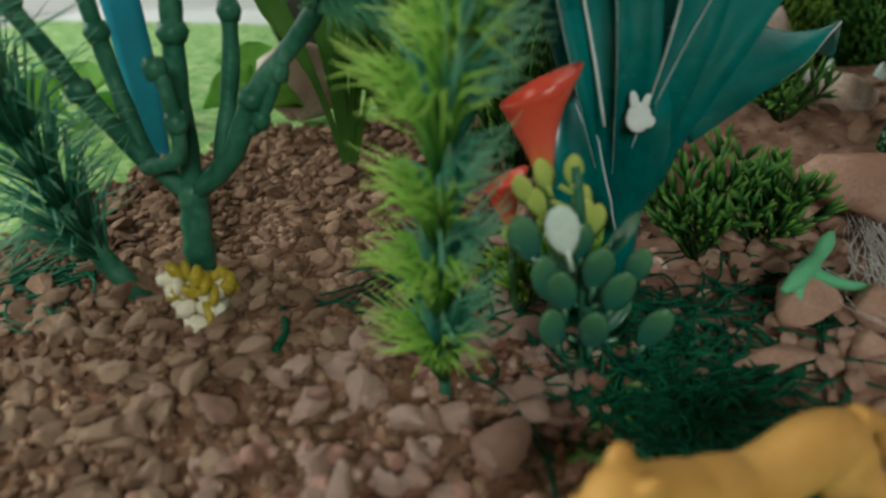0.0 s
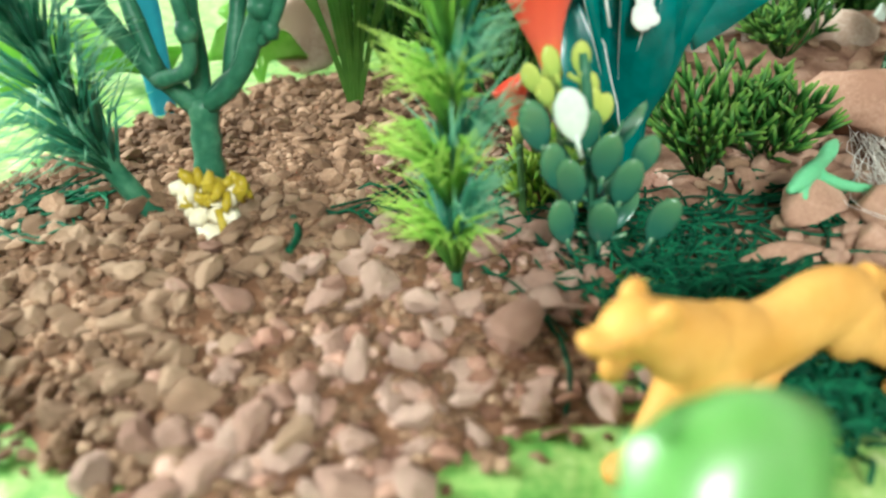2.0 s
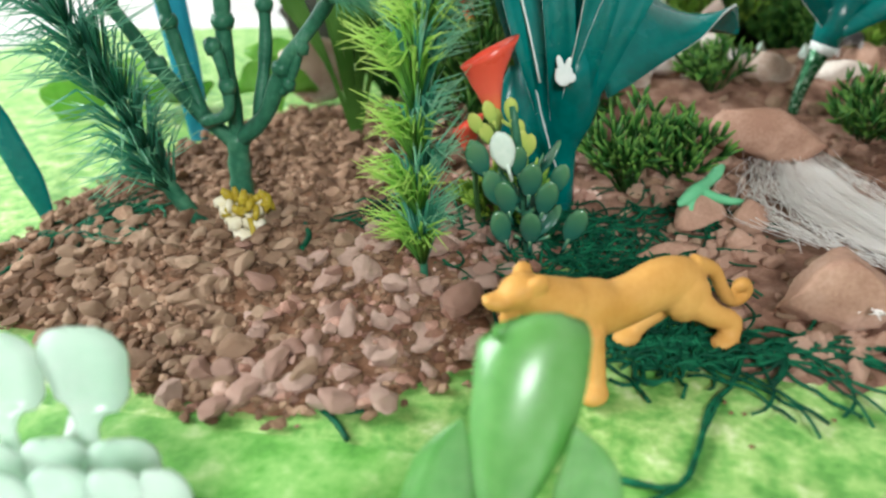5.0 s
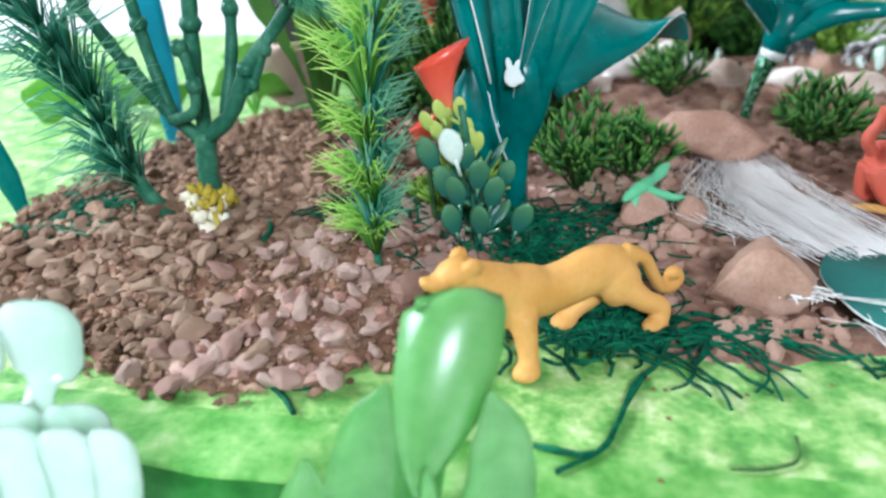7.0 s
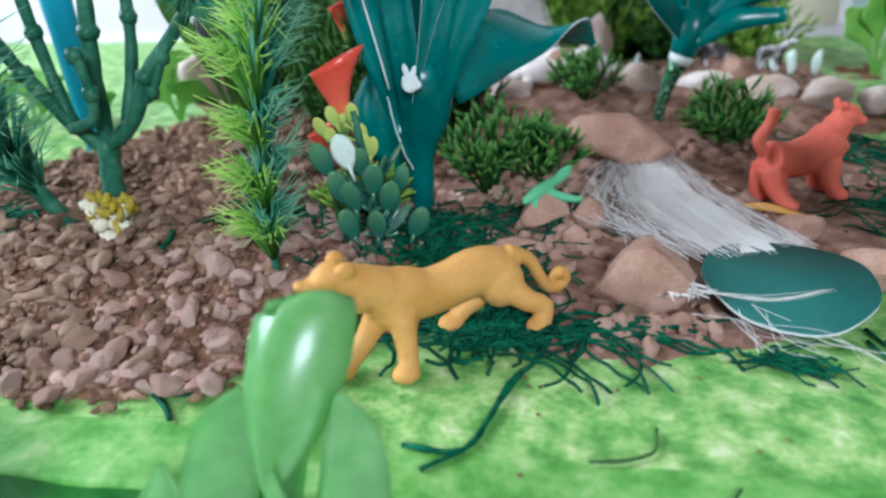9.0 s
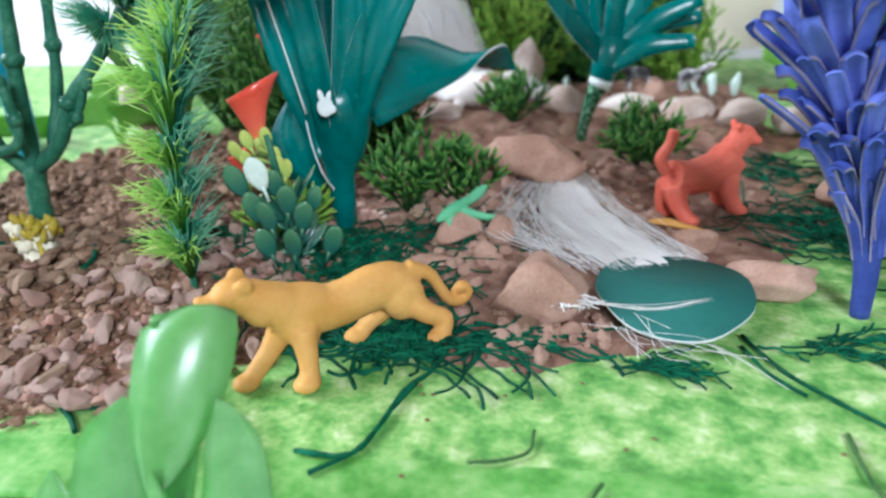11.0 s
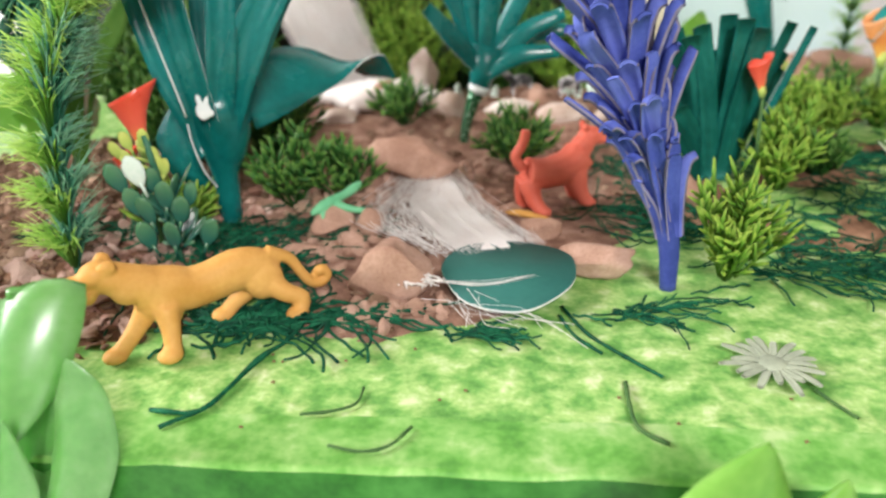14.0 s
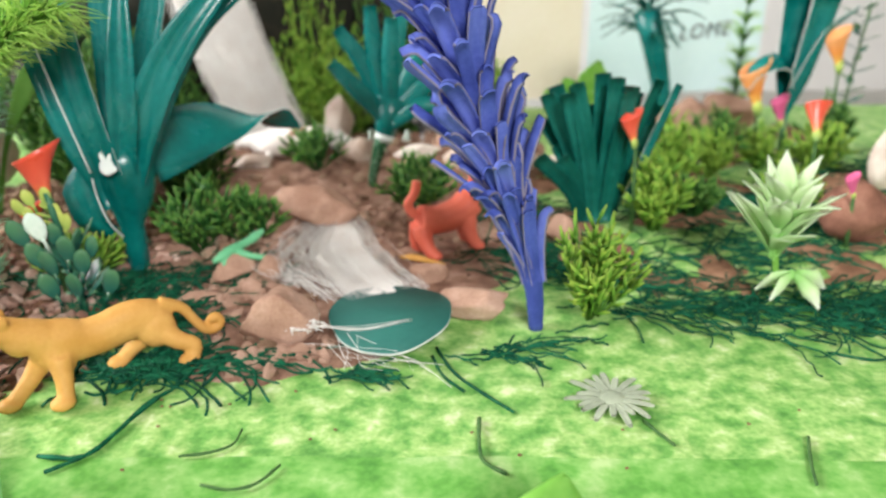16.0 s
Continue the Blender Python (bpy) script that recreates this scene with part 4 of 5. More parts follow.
def calla(name, base, tip, w, material, label, facing=(-12, 0, 0)):
    """A funnel-shaped petal with a slanting rim drawn out to a point; facing: its turn in degrees."""
    fl = thing(name, base, label, "flower")
    s = (vec(tip) - vec(base)).length / 0.031
    left = spline([(-0.0022, 0, 0), (-0.0050, 0, 0.007), (-0.0094, 0, 0.0145), (-0.0122, 0, 0.0205)], 12)
    right = spline([(0.0024, 0, 0), (0.0022, 0, 0.008), (0.0036, 0, 0.0175), (0.0085, 0, 0.0300)], 12)
    bm = fresh()
    rows = []
    for i in range(13):
        mid, half = (left[i] + right[i]) / 2, (right[i] - left[i]) / 2
        row = []
        for k in range(24):
            a = 2 * math.pi * k / 24
            flare = 1 + 0.12 * max(0, i - 9) / 3 * math.sin(2 * a)
            row.append(bm.verts.new((mid + half * math.cos(a) * flare + vec((0, 0.75 * half.length * math.sin(a), 0.0012 * math.sin(a) * i / 12))) * s))
        rows.append(row)
    for i in range(12):
        for k in range(24):
            mapped(bm, bm.faces.new((rows[i][k], rows[i][(k + 1) % 24], rows[i + 1][(k + 1) % 24], rows[i + 1][k])), (i / 12, i / 12, (i + 1) / 12, (i + 1) / 12))
    ob = part("petal", bm, material, fl)
    t = ob.modifiers.new("thick", "SOLIDIFY")
    t.thickness = 0.0006
    bm = fresh()
    tube(bm, [(0, 0, -0.004 * s), (0, 0, 0.001 * s), (-0.0008 * s, 0, 0.005 * s)], [0.0016 * s, 0.0030 * s, 0.0026 * s], 10)
    part("cup", bm, SUCCULENT_TIP, fl)
    fl.rotation_euler = [radians(v) for v in facing]
    return fl


calla("calla_flower", (0.0258, 0.186, 0.0535), (0.0258, 0.186, 0.0855), 0.0175, PETAL, "coral red calla flower rising from the succulent", (-9, 0, -8))
calla("calla_flower", (0.017, 0.190, 0.036), (0.008, 0.196, 0.052), 0.010, PETAL, "small coral red bud behind the succulent", (-12, 0, 0))


# ---- paper plants ----
def card_leaf(parent, name, pts, widths, side, mats, n=12, thick=0.0006, fold=0.0, label="", tip=0.0):
    bm = fresh()
    sp = spline(pts, n)
    ws = []
    for i in range(n + 1):
        s = i / n * (len(widths) - 1)
        j = min(int(s), len(widths) - 2)
        ws.append((widths[j] + (widths[j + 1] - widths[j]) * (s - j)) * (math.sqrt(max(0.0, 1 - (max(0.0, i / n - 1 + tip) / tip) ** 2)) if tip else 1))
    blade(bm, sp, ws, spline(side, n) if isinstance(side, list) else side, thick, fold)
    return part(name, bm, mats, parent, label)


TL = [TEAL, CARD_EDGE]
teal = thing("teal_paper_plant", (0.054, 0.217, 0.0), "large glossy teal card plant with broad curling leaves", "plant")
o = vec((0.054, 0.217, 0.0))
bm = fresh()
tube(bm, spline([(0.001, 0, -0.001), (0.001, 0, 0.018), (0.001, 0, 0.030), (0.0015, 0, 0.036), (0.002, 0, 0.042), (0.0025, 0, 0.051), (0.0028, 0, 0.062), (0.003, 0, 0.074)], 7),
     [0.0062, 0.0062, 0.0068, 0.0088, 0.0118, 0.0142, 0.0155, 0.0160], 32)
part("rolled_stem", bm, TEAL, teal, "rolled glossy teal card stem")
LEAVES = [  # points, widths, side
    ([(-0.0021, -0.0063, 0.044), (-0.014, -0.014, 0.085), (-0.022, -0.010, 0.115), (-0.030, -0.002, 0.150), (-0.036, 0.008, 0.185)], [0.016, 0.019, 0.018, 0.015, 0.004], (1, 0.1, 0)),
    ([(0.0000, -0.0077, 0.048), (-0.004, -0.020, 0.092), (-0.008, -0.018, 0.125), (-0.010, -0.010, 0.170)], [0.012, 0.014, 0.013, 0.004], (1, 0.0, 0)),
    ([(0.0021, -0.0072, 0.048), (0.010, -0.019, 0.092), (0.014, -0.017, 0.125), (0.020, -0.008, 0.170)], [0.012, 0.016, 0.015, 0.004], (1, 0.2, 0)),
    ([(0.0035, -0.0059, 0.046), (0.020, -0.015, 0.092), (0.036, -0.013, 0.120), (0.056, -0.008, 0.144), (0.078, 0.0, 0.162)], [0.014, 0.021, 0.020, 0.015, 0.004], (0.82, 0.1, -0.5)),
    ([(0.0042, -0.0027, 0.048), (0.026, -0.004, 0.098), (0.046, 0.002, 0.130), (0.074, 0.010, 0.152), (0.10, 0.016, 0.165)], [0.014, 0.018, 0.017, 0.012, 0.003], (0.8, 0.2, -0.55)),
    ([(-0.0028, 0.0027, 0.044), (-0.018, 0.012, 0.095), (-0.022, 0.020, 0.14), (-0.022, 0.024, 0.18)], [0.016, 0.018, 0.016, 0.004], (1, -0.2, 0)),
    ([(0.0000, 0.0054, 0.044), (0.000, 0.018, 0.10), (0.002, 0.024, 0.15), (0.004, 0.026, 0.185)], [0.016, 0.016, 0.014, 0.004], (1, -0.1, -0.1)),
    ([(0.0028, 0.0045, 0.044), (0.016, 0.016, 0.10), (0.030, 0.022, 0.15), (0.042, 0.026, 0.185)], [0.016, 0.017, 0.014, 0.004], (1, -0.2, -0.2)),
    ([(-0.005, -0.004, 0.026), (-0.012, -0.007, 0.039), (-0.016, -0.004, 0.053), (-0.017, 0.004, 0.066)], [0.014, 0.027, 0.026, 0.006], (0.8, -0.5, 0.1)),
]
for pts, ws, side in LEAVES:
    card_leaf(teal, "leaf", pts, [w * 0.84 for w in ws], side, TL, 18, 0.0010, 0.6)
card_leaf(teal, "leaf", [(0.014, 0.002, 0.0690), (0.026, 0.012, 0.0710), (0.040, 0.024, 0.0735), (0.056, 0.038, 0.0740), (0.072, 0.050, 0.0740), (0.084, 0.060, 0.0690), (0.096, 0.070, 0.0610)],
          [0.036, 0.034, 0.031, 0.030, 0.026, 0.019, 0.002], [(-0.27, -0.5, -0.83), (-0.2, -0.5, -0.8), (0.0, -0.6, -0.7), (0.3, -0.8, -0.45), (0.3, -0.9, 0.2), (0.2, -0.6, 0.7), (0.2, -0.5, 0.7)], TL, 24, 0.0010, 0.12,
          "broad leaf twisting over to one side")
bm = fresh()
tube(bm, spline([(-0.010, -0.017, 0.064), (-0.0145, -0.017, 0.085), (-0.021, -0.014, 0.112), (-0.034, -0.006, 0.165)], 10), [0.0005] * 11, 5)
part("card_edge", bm, CARD_EDGE, teal, "white cut edge of a folded leaf")

bm = bmesh.new()
for dx, dz, sx, sz, a in ((0, 0, 0.0030, 0.0040, 0), (-0.0012, 0.0042, 0.0011, 0.0028, -12), (0.0013, 0.0036, 0.0010, 0.0026, 14), (0.0022, -0.001, 0.0016, 0.0018, 0)):
    ellipsoid(bm, (dx, 0, dz), (sx, 0.0004, sz), (0, a, 0))
chip = part("torn_patch", bm, CARD_EDGE, teal, "small torn white patch")
chip.location = (-0.0012, -0.0200, 0.0672)
chip.scale = (1.25, 1.0, 1.1)
chip.rotation_euler = (radians(-8), 0, 0)

palm = thing("teal_paper_palm", (0.197, 0.314, 0.010), "small teal card palm with a glittering green trunk", "plant")
bm = fresh()
tube(bm, spline([(-0.001, 0, -0.006), (0.001, 0, 0.010), (0.006, 0, 0.027), (0.010, 0, 0.036)], 12), [0.0030, 0.0030, 0.0031, 0.0032, 0.0034, 0.0036, 0.0039, 0.0043, 0.0047, 0.0051, 0.0055, 0.0058, 0.006], 12)
part("trunk", bm, GLITTER, palm, "glittering green foil trunk")
bm = fresh()
tube(bm, [(0.0085, 0, 0.0325), (0.0098, 0, 0.0352), (0.0104, 0, 0.0370)], [0.0064, 0.0070, 0.0072], 14)
part("foil_band", bm, CARD_EDGE, palm, "pale foil band round the trunk")
bm = fresh()
tube(bm, [(0.0098, 0, 0.0345), (0.0125, 0, 0.046), (0.016, 0, 0.062)], [0.0066, 0.0085, 0.0105], 16)
part("rolled_stem", bm, TEAL, palm)
for tx, ty, tz, mx, mz in ((-0.024, -0.01, 0.088, -0.006, 0.068), (-0.018, 0.004, 0.108, -0.002, 0.085), (0.004, 0.0, 0.122, 0.006, 0.09), (0.028, 0.006, 0.125, 0.02, 0.092),
                           (0.048, -0.004, 0.108, 0.032, 0.084), (0.062, -0.012, 0.082, 0.036, 0.070), (0.058, -0.018, 0.060, 0.032, 0.058), (0.016, -0.012, 0.115, 0.015, 0.09), (0.07, 0.004, 0.07, 0.04, 0.066)):
    card_leaf(palm, "leaf", [(0.013, ty * 0.4, 0.046), (mx, ty * 0.8, mz), (tx, ty, tz)], [0.010, 0.0125, 0.008], vec((tx - 0.013, 0, tz - 0.046)).cross(vec((0.15, 1, -0.4))), TL, 9, 0.0007, 0.35)

agave = thing("card_agave", (0.334, 0.236, 0.0), "upright clump of dark green card strips", "plant")
r = random.Random(21)
for k in range(19):
    a = r.uniform(-1, 1)
    dep = r.uniform(-0.012, 0.012)
    h = r.uniform(0.066, 0.096) if k < 15 else r.uniform(0.045, 0.06)
    tip = (0.050 * a, dep * 1.6, h * (1 - 0.12 * a * a))
    card_leaf(agave, "strip", [(0.010 * a, dep * 0.5, -0.001), (0.026 * a, dep, h * 0.5), tip], [0.008, 0.0105, 0.010], (1, 0.3 * a + r.uniform(-0.3, 0.3), 0), [TEAL_DARK, TEAL], 8, 0.0006, 0.3)
card_leaf(agave, "strip", [(0.016, -0.01, 0.02), (0.026, -0.012, 0.05), (0.042, -0.012, 0.088)], [0.006, 0.006, 0.006], (1, 0.2, -0.4), [TEAL, CARD_EDGE], 8, label="single teal card strip")
calla("calla_flower", (0.344, 0.212, 0.056), (0.344, 0.212, 0.078), 0.017, PETAL, "coral red calla flower before the agave", (-12, 0, 0))

blue = thing("blue_paper_plant", (0.2495, 0.107, 0.0), "tall periwinkle blue plant of overlapping curled card strips", "plant")
o = vec((0.2495, 0.107, 0.0))
line = spline([vec(p) - o for p in ((0.2495, 0.107, -0.001), (0.2475, 0.107, 0.022), (0.240, 0.107, 0.048), (0.229, 0.107, 0.078), (0.219, 0.107, 0.108), (0.210, 0.107, 0.138), (0.200, 0.107, 0.172), (0.194, 0.107, 0.20))], 40)
bm = fresh()
tube(bm, line, [0.0034 + 0.0018 * min(1, i / 10) for i in range(41)], 12)
part("stem", bm, BLUE, blue)
r = random.Random(33)
for k in range(150):
    f = 0.15 + 0.83 * k / 149
    i = min(int(f * 40), 39)
    p = line[i].lerp(line[i + 1], f * 40 - i)
    d = (line[i + 1] - line[i]).normalized()
    a = k * 2.39996
    out = (math.cos(a) * vec((1, 0, 0.35)) + math.sin(a) * vec((0, 1, 0))).normalized()
    l = r.uniform(0.026, 0.040)
    sp_ = r.uniform(0.34, 0.60) * (1.0 if f > 0.3 else 0.55)
    kick = r.uniform(-0.05, 0.22)
    q = [p + out * 0.003, p + out * l * sp_ * 0.5 + d * l * 0.5, p + out * l * sp_ + d * l * 0.92, p + out * l * (sp_ + kick) + d * l * (1.02 - 0.3 * max(0, kick))]
    w = r.uniform(0.0050, 0.0078)
    card_leaf(blue, "curled_strip", q, [0.0045, w, w, w * 0.8], d.cross(out) + vec((r.gauss(0, 0.2), 0, r.gauss(0, 0.2))), [BLUE, BLUE_EDGE], 6, 0.0011, r.uniform(0.3, 1.0))

lone = thing("teal_card_leaf", (-0.188, 0.236, 0.0), "narrow teal card leaf stuck upright in the board", "leaf")
card_leaf(lone, "leaf", [(0, 0, -0.001), (-0.003, 0, 0.02), (-0.010, 0, 0.05), (-0.016, 0, 0.075)], [0.006, 0.012, 0.012, 0.004], (1, 0.3, 0.2), TL)
strip = thing("blue_card_strip", (-0.147, 0.345, 0.0), "sky blue card strip standing behind the tree", "strip")
card_leaf(strip, "strip", [(0, 0, -0.001), (0, 0, 0.05), (-0.002, 0, 0.10), (-0.004, 0, 0.15)], [0.012, 0.017, 0.018, 0.018], (1, 0.1, 0), [STRIP_BLUE, CARD_EDGE])


# ---- toy figures ----
def yellow_cat(bm):
    def P(*q):      # along the body, across it (to the far side), up
        return [vec((0.045 + 0.898 * a - 0.44 * b, 0.099 + 0.44 * a + 0.898 * b, c)) for a, b, c in q]
    turn = 26
    body = spline(P((-0.008, 0, 0.0265), (0.002, 0, 0.0235), (0.010, 0, 0.0212), (0.0185, 0, 0.0215), (0.028, 0, 0.0232), (0.037, 0, 0.0220), (0.0445, 0, 0.0180)), 24)
    tube(bm, body, [0.0060, 0.0066, 0.0069, 0.0071, 0.0072, 0.0072, 0.0071, 0.0069, 0.0067, 0.0066, 0.0065, 0.0065, 0.0065, 0.0065, 0.0066, 0.0067, 0.0068, 0.0068, 0.0068, 0.0067, 0.0065, 0.0061, 0.0055, 0.0048, 0.0036], 16, 1.3)
    for (a, b, c), size, tilt in (((-0.001, -0.001, 0.0215), (0.0080, 0.0066, 0.0100), 12), ((0.0015, -0.004, 0.0175), (0.0052, 0.0040, 0.0085), 5), ((0.0385, -0.003, 0.0175), (0.0085, 0.0055, 0.0092), -28),
                                  ((0.0360, 0.003, 0.0180), (0.0078, 0.0050, 0.0085), -20), ((-0.0205, 0, 0.0362), (0.0062, 0.0056, 0.0048), -15), ((-0.0265, 0, 0.0345), (0.0050, 0.0040, 0.0027), 8),
                                  ((-0.0235, 0, 0.0288), (0.0028, 0.0030, 0.0042), 25), ((-0.0165, -0.0046, 0.0392), (0.0032, 0.0018, 0.0030), 30), ((-0.0165, 0.0046, 0.0392), (0.0032, 0.0018, 0.0030), 30),
                                  ((-0.0130, -0.002, 0.0285), (0.0050, 0.0046, 0.0070), -25), ((-0.0300, 0, 0.0360), (0.0018, 0.0024, 0.0016), 0)):
        ellipsoid(bm, P((a, b, c))[0], size, (0, tilt, turn))
    tube(bm, spline(P((-0.004, 0, 0.0265), (-0.011, 0, 0.0305), (-0.019, 0, 0.0350)), 6), [0.0072, 0.0070, 0.0067, 0.0063, 0.0060, 0.0057, 0.0052], 14, 1.1)
    legs = ([(0.047, 0.0945, 0.018), (0.0482, 0.0905, 0.010), (0.0486, 0.0868, 0.0030)], [(0.040, 0.099, 0.018), (0.0350, 0.0948, 0.0105), (0.0285, 0.0900, 0.0030)],
            [(0.0840, 0.1130, 0.0150), (0.0895, 0.1120, 0.0110), (0.0952, 0.1120, 0.0085), (0.0938, 0.1102, 0.0030)], [(0.0770, 0.1190, 0.0150), (0.0720, 0.1175, 0.0100), (0.0680, 0.1165, 0.0070), (0.0640, 0.1150, 0.0030)])
    for leg in legs:
        tube(bm, spline(leg, 9), [0.0050, 0.0047, 0.0044, 0.0041, 0.0038, 0.0036, 0.0035, 0.0034, 0.0034, 0.0034], 10)
        x, y, z = leg[-1]
        ellipsoid(bm, (x - 0.0010, y - 0.0012, 0.0030), (0.0050, 0.0043, 0.0032), (0, 0, turn))
    tube(bm, spline([(0.0825, 0.1172, 0.0275), (0.0905, 0.1212, 0.0225), (0.0952, 0.1234, 0.0140), (0.0985, 0.1250, 0.0088), (0.1025, 0.1270, 0.0075), (0.1052, 0.1282, 0.0100), (0.1035, 0.1275, 0.0130), (0.1002, 0.1260, 0.0122)], 24),
         [0.0032, 0.0030, 0.0028, 0.0027, 0.0026] + [0.0024] * 15 + [0.0026, 0.0026, 0.0025, 0.0022, 0.0016], 9)


figurine("big_cat_toy", yellow_cat, YELLOW_TOY, "yellow moulded plastic big cat toy striding on the green board", 0.0008)


def orange_cat(bm):
    P = lambda *q: [vec(p) for p in q]
    tube(bm, spline(P((0.221, 0.214, 0.020), (0.232, 0.216, 0.0185), (0.243, 0.219, 0.021), (0.249, 0.221, 0.026)), 14), [0.0080] * 6 + [0.0084] * 9, 12)
    tube(bm, P((0.246, 0.220, 0.024), (0.251, 0.2215, 0.032)), [0.0062, 0.0055], 12)
    ellipsoid(bm, (0.2535, 0.222, 0.0345), (0.0062, 0.0052, 0.0056))
    ellipsoid(bm, (0.2590, 0.222, 0.0325), (0.0034, 0.0032, 0.0026))
    for dy in (-0.003, 0.003):
        ellipsoid(bm, (0.2505, 0.222 + dy, 0.040), (0.0018, 0.0014, 0.0022))
    for x, y, z, px, py in ((0.222, 0.212, 0.016, 0.2265, 0.2045), (0.222, 0.218, 0.016, 0.2205, 0.2170), (0.246, 0.216, 0.018, 0.2505, 0.2125), (0.247, 0.223, 0.018, 0.2480, 0.2240)):
        tube(bm, spline(P((x, y, z), ((x + px) / 2 - 0.001, (y + py) / 2, z / 2), (px, py, 0.0025)), 6), [0.0054, 0.0052, 0.0046, 0.0042, 0.0038, 0.0036, 0.0036], 9)
        ellipsoid(bm, (px + 0.001, py - 0.001, 0.0027), (0.0036, 0.0031, 0.0027))
    tube(bm, spline(P((0.219, 0.214, 0.022), (0.2155, 0.214, 0.029), (0.2190, 0.214, 0.035), (0.2205, 0.214, 0.042)), 10), [0.0026] * 11, 8)
    bmesh.ops.transform(bm, matrix=Matrix.Translation((0.2171, 0.1915, 0.0025)) @ Matrix.Diagonal((1.13, 1.13, 1.05, 1)) @ Matrix.Translation((-0.2265, -0.2045, 0)), verts=bm.verts[:])


figurine("orange_cat_toy", orange_cat, ORANGE_TOY, "orange moulded plastic cat toy with raised tail on the soil", 0.0008)


def grazing_toy(x, y, z, s, flip):
    def build(bm):
        q = lambda a, b, c: vec((x + flip * a * s, y + b * s, z + c * s))
        ellipsoid(bm, q(0, 0, 0.62), (0.55 * s, 0.26 * s, 0.28 * s))
        tube(bm, [q(0.42, 0, 0.7), q(0.7, 0, 0.95)], [0.2 * s, 0.14 * s], 8)
        ellipsoid(bm, q(0.84, 0, 0.98), (0.24 * s, 0.14 * s, 0.13 * s))
        for a in (-0.38, 0.38):
            for b in (-0.14, 0.14):
                tube(bm, [q(a, b, 0.5), q(a, b, 0.0)], [0.11 * s, 0.08 * s], 7)
    return build


figurine("pale_animal_toy", grazing_toy(0.137, 0.362, 0.012, 0.030, 1), WHITE_TOY, "pale pinkish moulded animal toy at the waterfall's foot", 0.0012)
figurine("spotted_animal_toy", grazing_toy(0.250, 0.372, 0.026, 0.017, -1), BLACK_TOY, "small black and white moulded animal toy on the terrace", 0.001)
figurine("spotted_animal_toy", grazing_toy(0.288, 0.376, 0.022, 0.017, 1), BLACK_TOY, "small black and white moulded animal toy on the terrace", 0.001)


def lizard(bm):
    tube(bm, spline([(0.098, 0.186, 0.0155), (0.107, 0.193, 0.0185), (0.116, 0.203, 0.019), (0.124, 0.213, 0.021)], 14), [0.0012, 0.002, 0.0026, 0.003, 0.003, 0.003, 0.0028, 0.0026, 0.0025, 0.0025, 0.0026, 0.0028, 0.0026, 0.002, 0.0012], 8)
    tube(bm, spline([(0.108, 0.194, 0.018), (0.118, 0.193, 0.014), (0.128, 0.192, 0.0125)], 6), [0.0026, 0.0024, 0.0022, 0.002, 0.0018, 0.0016, 0.0012], 7)
    tube(bm, [(0.106, 0.192, 0.018), (0.103, 0.186, 0.0125)], [0.002, 0.0014], 7)


figurine("lizard_toy", lizard, LIZARD, "mint green moulded lizard toy lying across small stones", 0.0006)
bm = fresh()
tube(bm, spline([(0.198, 0.194, 0.0055), (0.206, 0.188, 0.0065), (0.214, 0.183, 0.0055), (0.221, 0.179, 0.0045)], 8), [0.0008, 0.0022, 0.003, 0.003, 0.0026, 0.0022, 0.002, 0.0015, 0.0008], 7, 0.6)
solid("yellow_leaf", bm, YELLOW_TOY, "small yellow plastic leaf on the soil", "leaf")

# ---- threads, twigs and other litter on the board ----
def ground_z(x, y):
    z = 0.0006
    if in_heap(x, y) > 0:
        z = max(z, heap_z(x, y) + 0.002)
    if in_bank(x, y) > 0:
        z = max(z, bank_z(x, y) + 0.001)
    return z


def thread_mat(place, w, d, n, seed, label, loops=0.5, along=0.0, thick=0.00055, name="thread_tuft", spread=0.7, reach=1.0):
    """A loose tangle of plastic grass threads lying on the board."""
    r = random.Random(seed)
    bm = fresh()
    for _ in range(n):
        x, y = place[0] + r.gauss(0, w / 3), place[1] + r.gauss(0, d / 3)
        a = along + r.gauss(0, spread)
        pts = []
        curl = r.gauss(0, loops * 60)
        step = reach * r.uniform(0.003, 0.0065)
        for k in range(8):
            z = ground_z(x, y) + abs(noise.noise(vec((x * 120, y * 120, seed + k)))) * 0.004 + r.uniform(0, 0.001)
            pts.append((x, y, z))
            x, y, a = x + step * math.cos(a), y + step * math.sin(a), a + curl * step
        tube(bm, spline(pts, 14), [thick * r.uniform(0.7, 1.1)] * 15, 4)
    return solid(name, bm, THREAD, label, "thread", "green thread tufts", "stuff")


thread_mat((0.070, 0.109), 0.040, 0.018, 85, 1, "tangle of dark green thread under the yellow toy", 2.4, 0.0, thick=0.0008, reach=0.9)
thread_mat((0.096, 0.104), 0.040, 0.012, 34, 2, "dark green thread tangle on the soil's edge", 0.5, -0.1, thick=0.0007, spread=0.35, reach=0.9)
thread_mat((0.052, 0.150), 0.05, 0.026, 130, 3, "dark green thread round the succulent's foot", 1.0)
thread_mat((0.045, 0.182), 0.06, 0.04, 150, 4, "dark green thread behind the succulent", 1.0)
thread_mat((0.158, 0.084), 0.022, 0.008, 22, 5, "small dark green thread tuft by the pond", 0.3, -0.35, spread=0.25, reach=0.6)
thread_mat((0.224, 0.088), 0.032, 0.010, 30, 6, "dark green threads at the blue plant's foot", 0.3, -0.3, spread=0.3, reach=0.7)
thread_mat((0.262, 0.180), 0.05, 0.036, 80, 7, "dark green thread beside the orange toy", 0.8)
